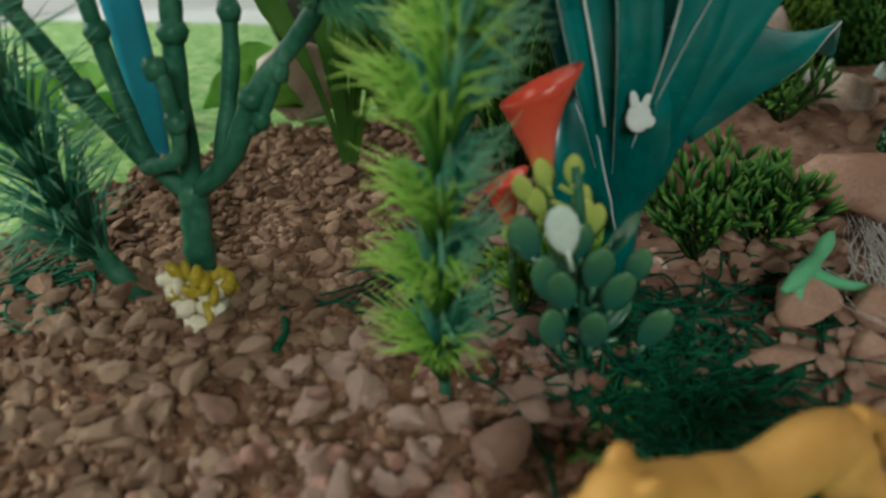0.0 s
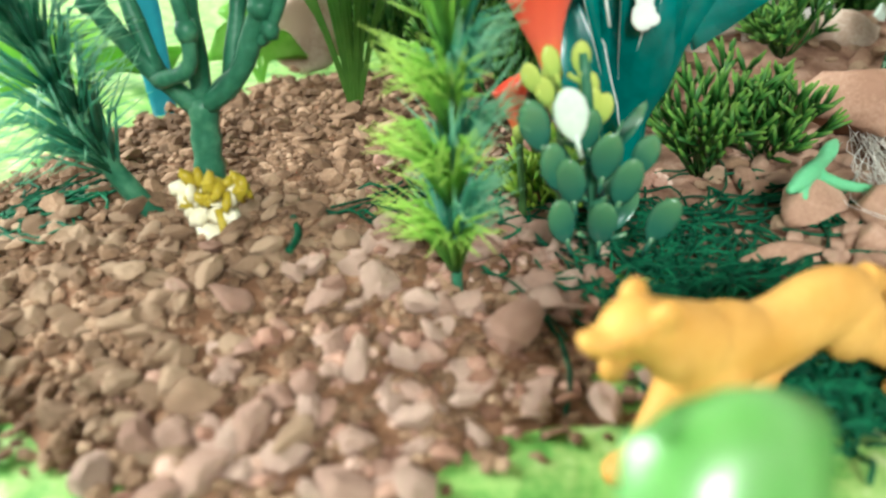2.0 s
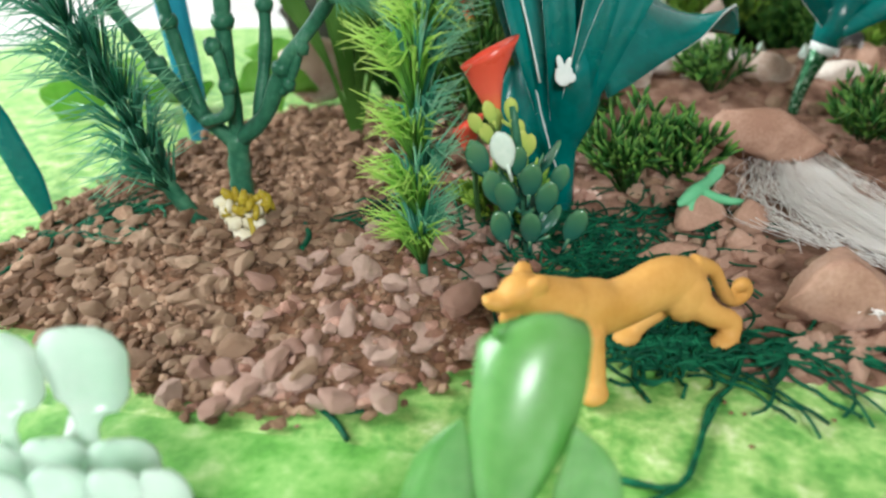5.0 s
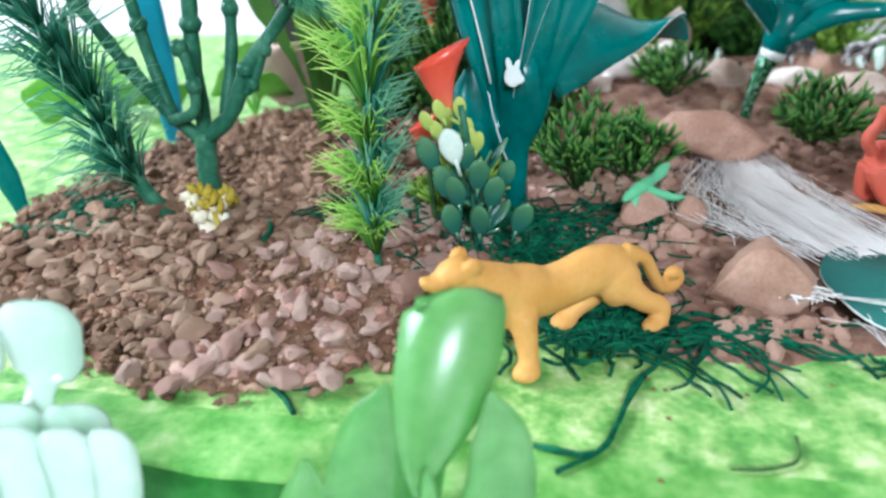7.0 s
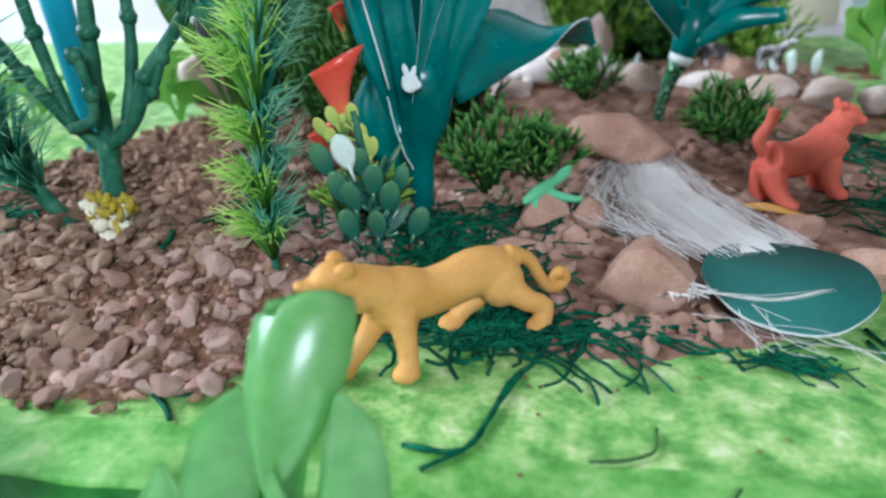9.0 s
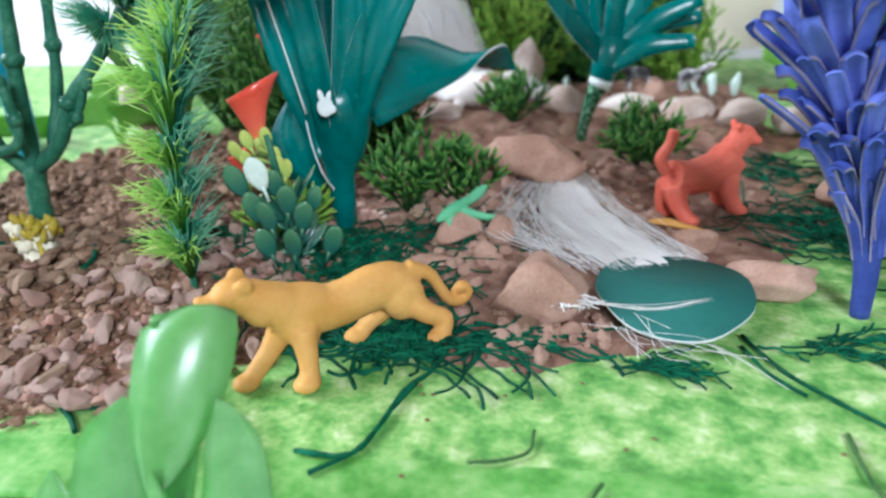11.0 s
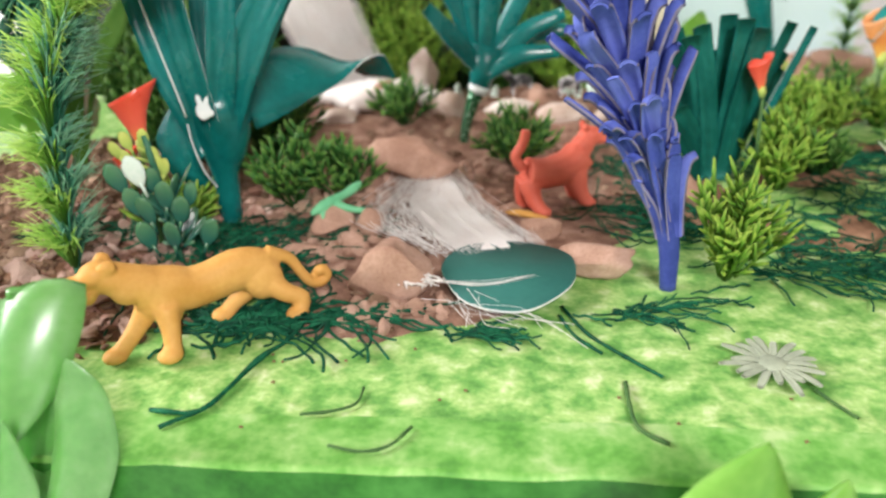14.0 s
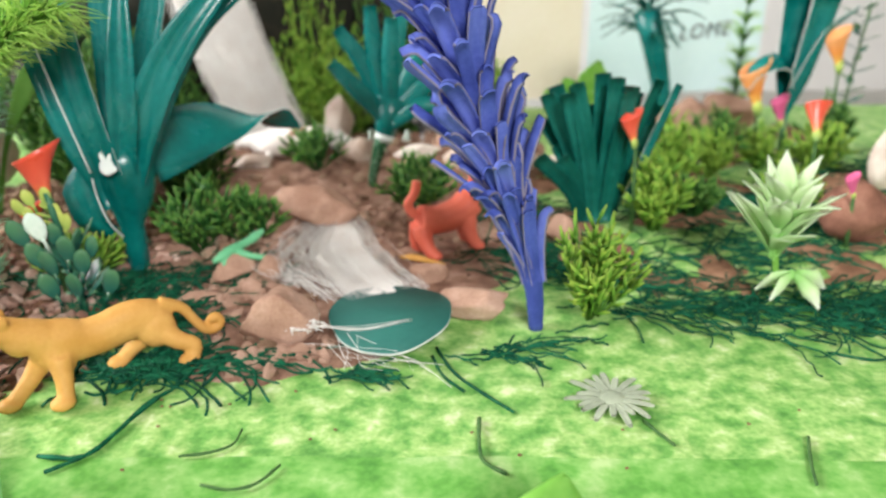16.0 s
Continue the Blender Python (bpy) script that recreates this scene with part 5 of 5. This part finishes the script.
thread_mat((0.300, 0.150), 0.06, 0.05, 70, 8, "dark green threads on the lawn behind the bush", 0.8)
thread_mat((0.335, 0.110), 0.07, 0.036, 90, 9, "dark green threads on the lawn", 0.6, -0.2)
thread_mat((0.395, 0.088), 0.07, 0.034, 130, 10, "thick dark green thread mat under the pale plant", 0.7)
thread_mat((0.400, 0.165), 0.09, 0.06, 120, 11, "dark green thread mat on the lawn", 0.9)
thread_mat((0.470, 0.210), 0.12, 0.08, 150, 12, "dark green thread mat further back on the lawn", 0.9)
thread_mat((0.400, 0.250), 0.10, 0.05, 100, 13, "dark green thread mat behind the agave", 0.9)
thread_mat((0.560, 0.290), 0.14, 0.10, 130, 14, "dark green thread mat at the back of the lawn", 0.9)
thread_mat((-0.160, 0.205), 0.045, 0.02, 46, 15, "dark green thread at the gravel's edge", 0.8, 0.2)
thread_mat((-0.020, 0.190), 0.03, 0.012, 26, 16, "dark green thread on the gravel", 0.8, 0.2)
thread_mat((0.285, 0.255), 0.06, 0.05, 60, 17, "dark green thread behind the orange toy", 0.9)
thread_mat((0.095, 0.200), 0.03, 0.03, 40, 18, "dark green thread beside the teal plant", 0.9)

TWIGS = [([(0.0956, 0.1012), (0.0885, 0.0895), (0.0797, 0.0811), (0.0715, 0.0642), (0.0620, 0.0511), (0.0463, 0.0550)], 0.0011, THREAD, "dark green plastic sprig"),
         ([(0.0836, 0.0843), (0.0738, 0.0690), (0.0653, 0.0536), (0.0511, 0.0450)], 0.0010, THREAD, "dark green plastic sprig"),
         ([(0.1997, 0.0973), (0.2028, 0.0757), (0.2099, 0.0597), (0.2191, 0.0429)], 0.0009, THREAD, "long dark green plastic grass blade"),
         ([(0.1966, 0.0906), (0.1978, 0.0745), (0.2037, 0.0609)], 0.0009, THREAD, "dark green plastic grass blade"),
         ([(0.1170, 0.0554), (0.1139, 0.0467), (0.1053, 0.0438), (0.0956, 0.0441)], 0.0007, TWIG, "small curved dry twig"),
         ([(0.1309, 0.0314), (0.1231, 0.0235), (0.1142, 0.0224), (0.1046, 0.0269)], 0.0007, TWIG, "small curved dry twig"),
         ([(0.2053, 0.0420), (0.2016, 0.0278), (0.2006, 0.0174), (0.2064, 0.0092)], 0.0010, TWIG, "small bent dry twig"),
         ([(0.2655, 0.0270), (0.2670, 0.0194), (0.2695, 0.0109)], 0.0008, TWIG, "short dark twig beside the paper star"),
         ([(0.3185, 0.0048), (0.3103, -0.0078), (0.3047, -0.0182)], 0.0009, TWIG, "short green twig on the lawn"),
         ([(-0.0315, 0.0855), (-0.0257, 0.0783), (-0.0219, 0.0716)], 0.0013, THREAD, "dark green plastic sprig at the gravel's edge"),
         ([(-0.0296, 0.0839), (-0.0190, 0.0842), (-0.0096, 0.0914)], 0.0007, THREAD, "thin green plastic sprig at the gravel's edge"),
         ([(-0.050, 0.165), (-0.049, 0.175), (-0.052, 0.185)], 0.0016, THREAD, "green plastic sprig in the gravel"),
         ([(0.365, 0.055), (0.380, 0.045), (0.392, 0.045)], 0.0009, THREAD, "dark green plastic grass blade")]
for pts, rad, mat, label in TWIGS:
    bm = fresh()
    sp = spline([(x, y, ground_z(x, y) + rad * 0.8) for x, y in pts], 14)
    tube(bm, sp, [rad * (0.65 + 0.5 * abs(noise.noise(p * 200))) for p in sp], 5)
    solid("twig", bm, mat, label, "twig")
r = random.Random(77)
for _ in range(26):
    u, v = r.uniform(0.0, 0.45), r.uniform(0.004, 0.07)
    p = EDGE @ vec((u, v, 0))
    bm = rock_mesh((0.0009, 0.0007, 0.0005), r.randrange(999), 1)
    ob = solid("crumb", bm, SOIL, "tiny dark crumb of soil on the green board", "crumb", "soil crumbs", place=(p.x, p.y, relief(p.x, p.y)))

star = thing("paper_star", (0.2585, 0.0415, 0.0022), "grey-green cut paper star with many rays", "star")
for k in range(19):
    a = 2 * math.pi * k / 19 + 0.06 * math.sin(5 * k)
    l = 0.0185 * (0.88 + 0.15 * math.sin(3.7 * k))
    bm = fresh()
    d = vec((math.cos(a), math.sin(a), 0))
    blade(bm, spline([d * 0.002 + vec((0, 0, 0.0004 * (k % 3))), d * l * 0.6 + vec((0, 0, 0.0013)), d * l + vec((0, 0, 0.0004 + 0.0012 * (k % 2)))], 6), [0.0022, 0.0024, 0.0026, 0.0028, 0.0028, 0.0026, 0.0014], d.cross(vec((0, 0, 1))), 0.0004, 0.2, 0)
    part("ray", bm, GREY_STAR, star)
bm = bmesh.new()
ellipsoid(bm, (0, 0, 0.0008), (0.0055, 0.0055, 0.0009))
part("centre", bm, GREY_STAR, star)


# ---- leafy plants on the table before the board ----
def leafy(name, base, leaves, mats, label, thick=0.0008, fold=-0.25):
    plant = thing(name, base, label, "plant")
    b = vec(base)
    for pts, ws, side, m in leaves:
        card_leaf(plant, "leaf", [vec(p) - b for p in pts], ws, side, [mats[m], mats[m]], 30, thick, fold, tip=0.22)
    return plant


leafy("glossy_plant", (0.008, 0.022, -0.044), [
    ([(0.010, 0.024, -0.044), (0.014, 0.036, -0.010), (0.019, 0.046, 0.022), (0.0235, 0.0515, 0.044), (0.0268, 0.0515, 0.0528), (0.0268, 0.0455, 0.0525), (0.0256, 0.0390, 0.0455), (0.0230, 0.0330, 0.0352), (0.0192, 0.0285, 0.0237), (0.0162, 0.0255, 0.0135)],
     [0.006, 0.010, 0.013, 0.015, 0.0205, 0.0240, 0.0245, 0.0220, 0.0160, 0.009], (1, 0.15, 0.1), 0),
    ([(0.006, 0.022, -0.044), (0.002, 0.030, -0.014), (0.003, 0.034, 0.008), (0.007, 0.037, 0.026), (0.0105, 0.039, 0.036)], [0.006, 0.016, 0.019, 0.016, 0.003], (1, 0.1, 0.25), 0),
    ([(0.006, 0.022, -0.044), (-0.006, 0.028, -0.016), (-0.010, 0.032, 0.002), (-0.010, 0.035, 0.018)], [0.006, 0.014, 0.017, 0.005], (1, -0.1, 0.2), 0),
    ([(0.010, 0.022, -0.044), (0.026, 0.028, -0.016), (0.0345, 0.032, 0.006), (0.036, 0.034, 0.024), (0.034, 0.035, 0.0360)], [0.006, 0.016, 0.018, 0.014, 0.004], (1, 0.1, -0.1), 0),
    ([(0.008, 0.020, -0.044), (0.014, 0.020, -0.020), (0.019, 0.020, 0.004), (0.0195, 0.022, 0.026)], [0.005, 0.010, 0.010, 0.002], (1, 0.2, 0), 0),
    ([(0.004, 0.020, -0.044), (-0.016, 0.020, -0.024), (-0.026, 0.022, -0.008), (-0.030, 0.024, 0.006)], [0.006, 0.014, 0.016, 0.006], (1, 0, 0.4), 0),
], [LEAF_FRONT, LEAF_PALE], "glossy bright green leafy plant standing before the board", fold=0.38)
leafy("pale_leafy_plant", (-0.072, 0.015, -0.044), [
    ([(-0.074, 0.020, -0.044), (-0.0755, 0.040, 0.0), (-0.0755, 0.047, 0.029), (-0.0750, 0.050, 0.035), (-0.0748, 0.0505, 0.045), (-0.0748, 0.050, 0.0552)], [0.003, 0.003, 0.004, 0.0165, 0.0200, 0.0195], (1, 0.1, 0), 0),
    ([(-0.076, 0.020, -0.044), (-0.090, 0.040, 0.0), (-0.094, 0.046, 0.030), (-0.0945, 0.050, 0.036), (-0.0945, 0.0505, 0.045), (-0.0945, 0.050, 0.0545)], [0.003, 0.003, 0.004, 0.0165, 0.0190, 0.0185], (1, 0.1, 0), 0),
    ([(-0.074, 0.020, -0.044), (-0.081, 0.042, 0.010), (-0.083, 0.046, 0.024), (-0.0805, 0.046, 0.0265), (-0.0775, 0.045, 0.0235)], [0.003, 0.006, 0.013, 0.012, 0.004], (0.3, 0.9, 0.3), 0),
    ([(-0.072, 0.012, -0.044), (-0.073, 0.020, 0.0), (-0.0735, 0.026, 0.014), (-0.0735, 0.028, 0.026), (-0.0735, 0.028, 0.0360)], [0.004, 0.010, 0.0135, 0.0145, 0.0125], (1, 0.1, 0.1), 0),
    ([(-0.070, 0.012, -0.044), (-0.064, 0.020, 0.0), (-0.0620, 0.026, 0.014), (-0.0615, 0.027, 0.026), (-0.0615, 0.027, 0.0358)], [0.004, 0.010, 0.0125, 0.0130, 0.0115], (1, 0.1, 0.0), 0),
    ([(-0.068, 0.012, -0.044), (-0.056, 0.020, 0.0), (-0.0525, 0.026, 0.014), (-0.0520, 0.028, 0.025), (-0.0520, 0.028, 0.0345)], [0.004, 0.008, 0.0105, 0.0110, 0.0095], (1, 0.1, -0.1), 0),
    ([(-0.074, 0.010, -0.044), (-0.084, 0.018, 0.0), (-0.086, 0.024, 0.014), (-0.0865, 0.026, 0.027), (-0.0865, 0.026, 0.0370)], [0.004, 0.012, 0.0140, 0.0145, 0.0125], (1, 0.1, 0.1), 0),
    ([(-0.072, 0.018, -0.044), (-0.068, 0.030, 0.0), (-0.067, 0.038, 0.014), (-0.0665, 0.040, 0.024), (-0.0665, 0.040, 0.0320)], [0.004, 0.012, 0.0160, 0.0165, 0.0140], (1, 0.1, 0.1), 0),
    ([(-0.074, 0.018, -0.044), (-0.080, 0.030, 0.0), (-0.081, 0.038, 0.014), (-0.0815, 0.040, 0.024), (-0.0815, 0.040, 0.0330)], [0.004, 0.012, 0.0160, 0.0165, 0.0140], (1, 0.1, -0.1), 0),
    ([(-0.076, 0.018, -0.044), (-0.092, 0.030, 0.0), (-0.095, 0.036, 0.014), (-0.096, 0.038, 0.024), (-0.096, 0.038, 0.0340)], [0.004, 0.012, 0.0160, 0.0165, 0.0140], (1, 0.1, 0.05), 0),
    ([(-0.068, 0.010, -0.044), (-0.044, 0.010, -0.016), (-0.036, 0.012, -0.002), (-0.032, 0.013, 0.006), (-0.029, 0.014, 0.011)], [0.004, 0.010, 0.014, 0.013, 0.004], (0.8, 0.1, -0.6), 1),
], [LEAF_PALE, LEAF_FRONT], "pale whitish green leafy plant standing before the board")
leafy("low_leafy_plant", (0.206, -0.045, -0.044), [
    ([(0.206, -0.044, -0.044), (0.205, -0.036, -0.010), (0.206, -0.032, 0.012), (0.2105, -0.030, 0.0330)], [0.006, 0.030, 0.036, 0.008], (1, 0.1, 0), 0),
    ([(0.208, -0.044, -0.044), (0.222, -0.038, -0.016), (0.230, -0.034, 0.004), (0.234, -0.030, 0.018)], [0.006, 0.020, 0.024, 0.006], (1, 0.1, -0.3), 0),
], [LEAF_BRIGHT], "broad green leaf of a plant before the board")

# ---- variegated plant and the garden on the far side ----
pale = thing("variegated_plant", (0.377, 0.107, 0.0), "white-tipped bright green plastic plant with pointed leaves", "plant")
bm = fresh()
tube(bm, spline([(0, 0, -0.001), (-0.002, 0.004, 0.02), (-0.003, 0.008, 0.045)], 6), [0.0016] * 7, 6)
part("stem", bm, LEAF_BRIGHT, pale, "green stem")
r = random.Random(9)
for k in range(34):
    a = k * 2.4
    f = (k % 13) / 12
    root = vec((-0.002, 0.006, 0.020 + 0.024 * f))
    l = r.uniform(0.028, 0.042)
    out = vec((math.cos(a), math.sin(a), 0))
    rise = r.uniform(0.5, 2.0) if k > 6 else 3.0
    e = out + vec((0, 0, rise))
    e.normalize()
    card_leaf(pale, "leaf", [root, root + e * l * 0.5 + vec((0, 0, 0.002)), root + e * l], [0.005, 0.0120, 0.0005], out.cross(vec((0, 0, 1))), [VARIEGATED, VARIEGATED], 7, 0.0005, 0.4)
for k in range(5):
    a = k * 1.25 - 2.6
    root = vec((0.004, -0.004, 0.016))
    out = vec((math.cos(a), math.sin(a) * 0.6, -0.55)).normalized()
    card_leaf(pale, "leaf", [root, root + out * 0.011 + vec((0, -0.002, 0.002)), root + out * 0.020], [0.004, 0.009, 0.001], out.cross(vec((0, 1, 0.2))), [VARIEGATED, VARIEGATED], 6, 0.0005, 0.4, "cream white drooping leaf")

stone("stone", (0.478, 0.172, 0.0), (0.036, 0.022, 0.019), (0, 0, 20), 90, RED_STONE, label="large reddish brown stone on the lawn")
stone("stone", (0.556, 0.246, 0.0), (0.014, 0.012, 0.030), (0, 0, 20), 91, PALE_ROCK, label="pale grey stone behind the brown one")
for i, (x, y, s) in enumerate(((0.395, 0.330, 0.020), (0.425, 0.372, 0.026), (0.455, 0.395, 0.024), (0.500, 0.41, 0.026), (0.545, 0.43, 0.03), (0.36, 0.300, 0.016))):
    stone("stone", (x, y, 0.0), (s, s * 0.7, s * 0.8), (0, 0, 40 * i), 120 + i, label="brown stone at the back of the lawn", group="back lawn stones")
calla("anthurium_flower", (0.470, 0.215, 0.052), (0.492, 0.218, 0.072), 0.026, PETAL, "coral red rounded flower on the lawn", (-35, 30, 0))
calla("orange_flower", (0.500, 0.322, 0.046), (0.512, 0.324, 0.085), 0.026, ORANGE_PETAL, "orange and yellow plastic flower", (-12, 0, 0))
calla("pink_flower", (0.520, 0.318, 0.034), (0.530, 0.318, 0.056), 0.020, PINK, "pink plastic flower under the orange one", (-12, 0, 0))
calla("pink_flower", (0.455, 0.158, 0.032), (0.462, 0.156, 0.044), 0.012, PINK, "small pink flower on the brown stone", (-12, 0, 0))
calla("orange_flower", (0.585, 0.345, 0.070), (0.590, 0.345, 0.105), 0.020, ORANGE_PETAL, "orange bud on a tall stem", (-12, 0, 0))
for x, y, h in ((0.500, 0.322, 0.048), (0.520, 0.318, 0.036), (0.470, 0.215, 0.053), (0.585, 0.345, 0.072), (0.345, 0.212, 0.053), (0.455, 0.158, 0.033), (0.0265, 0.176, 0.052), (0.017, 0.19, 0.038)):
    bm = fresh()
    tube(bm, [(x + 0.002, y, 0), (x + 0.001, y, h * 0.5), (x, y, h)], [0.0014, 0.0012, 0.001], 6)
    solid("flower_stem", bm, TWIG, "thin green stem of a plastic flower", "stem", "flower stems")

spiky = thing("spiky_paper_palm", (0.474, 0.455, 0.0), "dark green card palm with spiky drooping fronds", "plant")
bm = fresh()
tube(bm, [(0.022, 0, -0.001), (0.014, 0, 0.04), (0.001, 0, 0.085), (-0.008, 0, 0.11)], [0.006, 0.0085, 0.011, 0.012], 14)
part("trunk", bm, TEAL, spiky, "rolled teal card trunk")
r = random.Random(61)
for k in range(40):
    a = k * 2.4
    root = vec((-0.006, 0, r.uniform(0.085, 0.115)))
    out = vec((math.cos(a), math.sin(a), r.uniform(-0.1, 0.7)))
    l = r.uniform(0.03, 0.052)
    card_leaf(spiky, "frond", [root, root + out * l * 0.6, root + out * l - vec((0, 0, 0.010))], [0.005, 0.0045, 0.0008], out.cross(vec((0, 0, 1))), [TEAL_DARK, TEAL_DARK], 6, 0.0005, 0.3)
cone = thing("teal_paper_plant", (0.530, 0.330, 0.0), "teal card cone plant on a thin dark stem", "plant")
bm = fresh()
tube(bm, [(0.002, 0, -0.001), (0.001, 0, 0.04)], [0.002, 0.0025], 8)
part("stem", bm, BARK, cone)
for pts, ws, side in (([(0, 0, 0.036), (0.004, -0.003, 0.07), (0.014, -0.004, 0.13)], [0.004, 0.018, 0.026], (1, 0.1, 0)), ([(0, 0.002, 0.036), (-0.004, 0.003, 0.07), (-0.004, 0.004, 0.13)], [0.004, 0.016, 0.022], (1, -0.1, 0)),
                      ([(0, 0, 0.062), (-0.012, -0.004, 0.078), (-0.030, -0.006, 0.074), (-0.040, -0.006, 0.060)], [0.010, 0.020, 0.020, 0.006], (0.3, 0.8, 0.4)), ([(0, 0, 0.06), (0.02, 0, 0.10), (0.05, 0, 0.12)], [0.01, 0.016, 0.004], (0.5, 0.6, -0.4))):
    card_leaf(cone, "leaf", pts, ws, side, TL, 10, 0.0007, 0.4)
tall = feather_plant("feathery_plant", [(0.566, 0.455, 0.0), (0.566, 0.455, 0.06), (0.568, 0.455, 0.13)], 9, 0.020, NEEDLE_LIGHT, NEEDLE_DARK, 71, "light green feathery plastic plant before the sign", None, 34, 0.9)
sprout = thing("leafy_stem", (0.600, 0.350, 0.0), "tall thin stem with small dark green leaves", "plant")
bm = fresh()
tube(bm, spline([(0, 0, 0), (0.002, 0, 0.06), (0.008, 0, 0.12)], 8), [0.0011] * 9, 6)
part("stem", bm, TWIG, sprout)
for k in range(16):
    a, z = k * 2.4, 0.04 + 0.005 * k
    out = vec((math.cos(a), math.sin(a), 0.4))
    card_leaf(sprout, "leaf", [(0.002, 0, z), vec((0.002, 0, z)) + out * 0.008, vec((0.002, 0, z)) + out * 0.016], [0.002, 0.007, 0.001], out.cross(vec((0, 0, 1))), [SUCCULENT, SUCCULENT], 5)

for i, (x, y, w, h, m) in enumerate(((0.505, 0.315, 0.055, 0.046, MOSS_LIGHT), (0.450, 0.300, 0.050, 0.05, MOSS_LIGHT), (0.590, 0.350, 0.06, 0.06, MOSS), (0.468, 0.225, 0.05, 0.040, MOSS_LIGHT), (0.395, 0.225, 0.045, 0.038, MOSS), (0.430, 0.36, 0.05, 0.05, MOSS))):
    moss_bush("moss_bush", (x, y, 0.0), 0.85 * w, 0.72 * h, m, 200 + i, "leafy green plastic bush among the flowers", 40, 0.010)

# sign and cream panel behind the garden
sign = thing("sign_board", (0.60, 0.63, 0.0), "pale blue card sign with black hand lettering", "sign")
bm = bmesh.new()
box(bm, (-0.115, -0.0015, -0.001), (0.105, 0.0015, 0.17))
panel = part("panel", bm, SIGN, sign, smooth=False)
text = bpy.data.curves.new("lettering", "FONT")
text.body, text.size, text.extrude, text.shear = "LOME", 0.023, 0.0003, 0.25
text.space_character = 1.15
letters = new("lettering", text)
letters.parent, letters.location, letters.rotation_euler = panel, (-0.004, -0.0022, 0.060), (radians(90), radians(-4), 0)
letters.data.materials.append(INK)
tagged(letters, "black hand-drawn letters")
bm = bmesh.new()
box(bm, (0.355, 0.634, -0.001), (0.478, 0.640, 0.18))
bmesh.ops.bevel(bm, geom=bm.edges[:], offset=0.001, segments=1, affect="EDGES")
solid("cream_panel", bm, CREAM, "cream card panel standing at the board's back", "panel", smooth=False)


def round_leaf_plant(name, place, leaves, material, label):
    plant = thing(name, place, label, "plant")
    for dx, dy, h, w in leaves:
        card_leaf(plant, "leaf", [(0, 0, -0.001), (dx * 0.3, dy * 0.3, h * 0.45), (dx * 0.7, dy * 0.7, h * 0.8), (dx, dy, h)], [0.0025, 0.003, w, w * 0.15], (1, 0.15, 0.1), [material, material], 14, 0.0006, 0.2)
    return plant


round_leaf_plant("round_leaf_plant", (-0.215, 0.410, 0.0), [(-0.03, 0, 0.026, 0.045), (0.032, -0.01, 0.024, 0.045), (0.0, 0.02, 0.034, 0.05), (-0.055, -0.01, 0.02, 0.04), (0.06, 0.0, 0.02, 0.036)], LEAF_BRIGHT, "light green round-leaved plastic plant")
round_leaf_plant("round_leaf_plant", (-0.110, 0.400, 0.0), [(-0.018, 0, 0.032, 0.04), (0.020, -0.01, 0.03, 0.04), (0.0, 0.02, 0.045, 0.045)], LEAF_BRIGHT, "light green round-leaved plant behind the tree")
round_leaf_plant("olive_leaf_plant", (-0.046, 0.310, 0.006), [(1.5 * a, b, 1.3 * h, w) for a, b, h, w in ((-0.008, 0, 0.085, 0.013), (0.012, -0.006, 0.080, 0.013), (0.022, 0.006, 0.10, 0.014), (-0.018, 0.006, 0.11, 0.014),
                                                (0.004, 0.01, 0.12, 0.015), (0.034, 0, 0.085, 0.013), (0.0, -0.008, 0.1, 0.012), (0.028, 0.01, 0.12, 0.014), (-0.024, -0.004, 0.075, 0.012))], LEAF_OLIVE, "olive green plant with oval leaves on thin stems")
round_leaf_plant("round_leaf_plant", (0.390, 0.420, 0.0), [(-0.012, 0, 0.06, 0.03), (0.014, -0.01, 0.075, 0.034), (0.03, 0.0, 0.05, 0.03), (-0.03, 0, 0.05, 0.028)], LEAF_BRIGHT, "bright green leafy plant behind the agave")
stone("stone", (-0.085, 0.410, 0.004), (0.026, 0.016, 0.026), (0, 0, 10), 140, PALE_ROCK, "grey pitted stone at the gravel's back")
# Dark shrubs added to stand in for the near-black shade between the plants.
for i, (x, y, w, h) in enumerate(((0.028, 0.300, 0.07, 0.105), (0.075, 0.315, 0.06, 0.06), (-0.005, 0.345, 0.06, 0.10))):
    moss_bush("hedge_shrub", (x, y, 0.004), w, h, MOSS, 60 + i, "dark green plastic shrub added for the deep shade behind the teal plant", 75, 0.012, "hedge shrubs")
calla("calla_flower", (0.020, 0.292, 0.07), (0.024, 0.292, 0.092), 0.016, PETAL, "coral red flower among the dark shrubs", (-12, 0, 0))
for x, y in ((0.235, 0.395), (0.300, 0.392), (0.310, 0.389), (0.293, 0.396), (0.326, 0.385), (0.206, 0.392)):
    stone("white_pebble", (x, y, 0.014), (0.0045, 0.004, 0.0095), (0, 0, x * 900), int(x * 1000), BUD_WHITE, "smooth white upright pebble on the terrace", group="white pebbles")
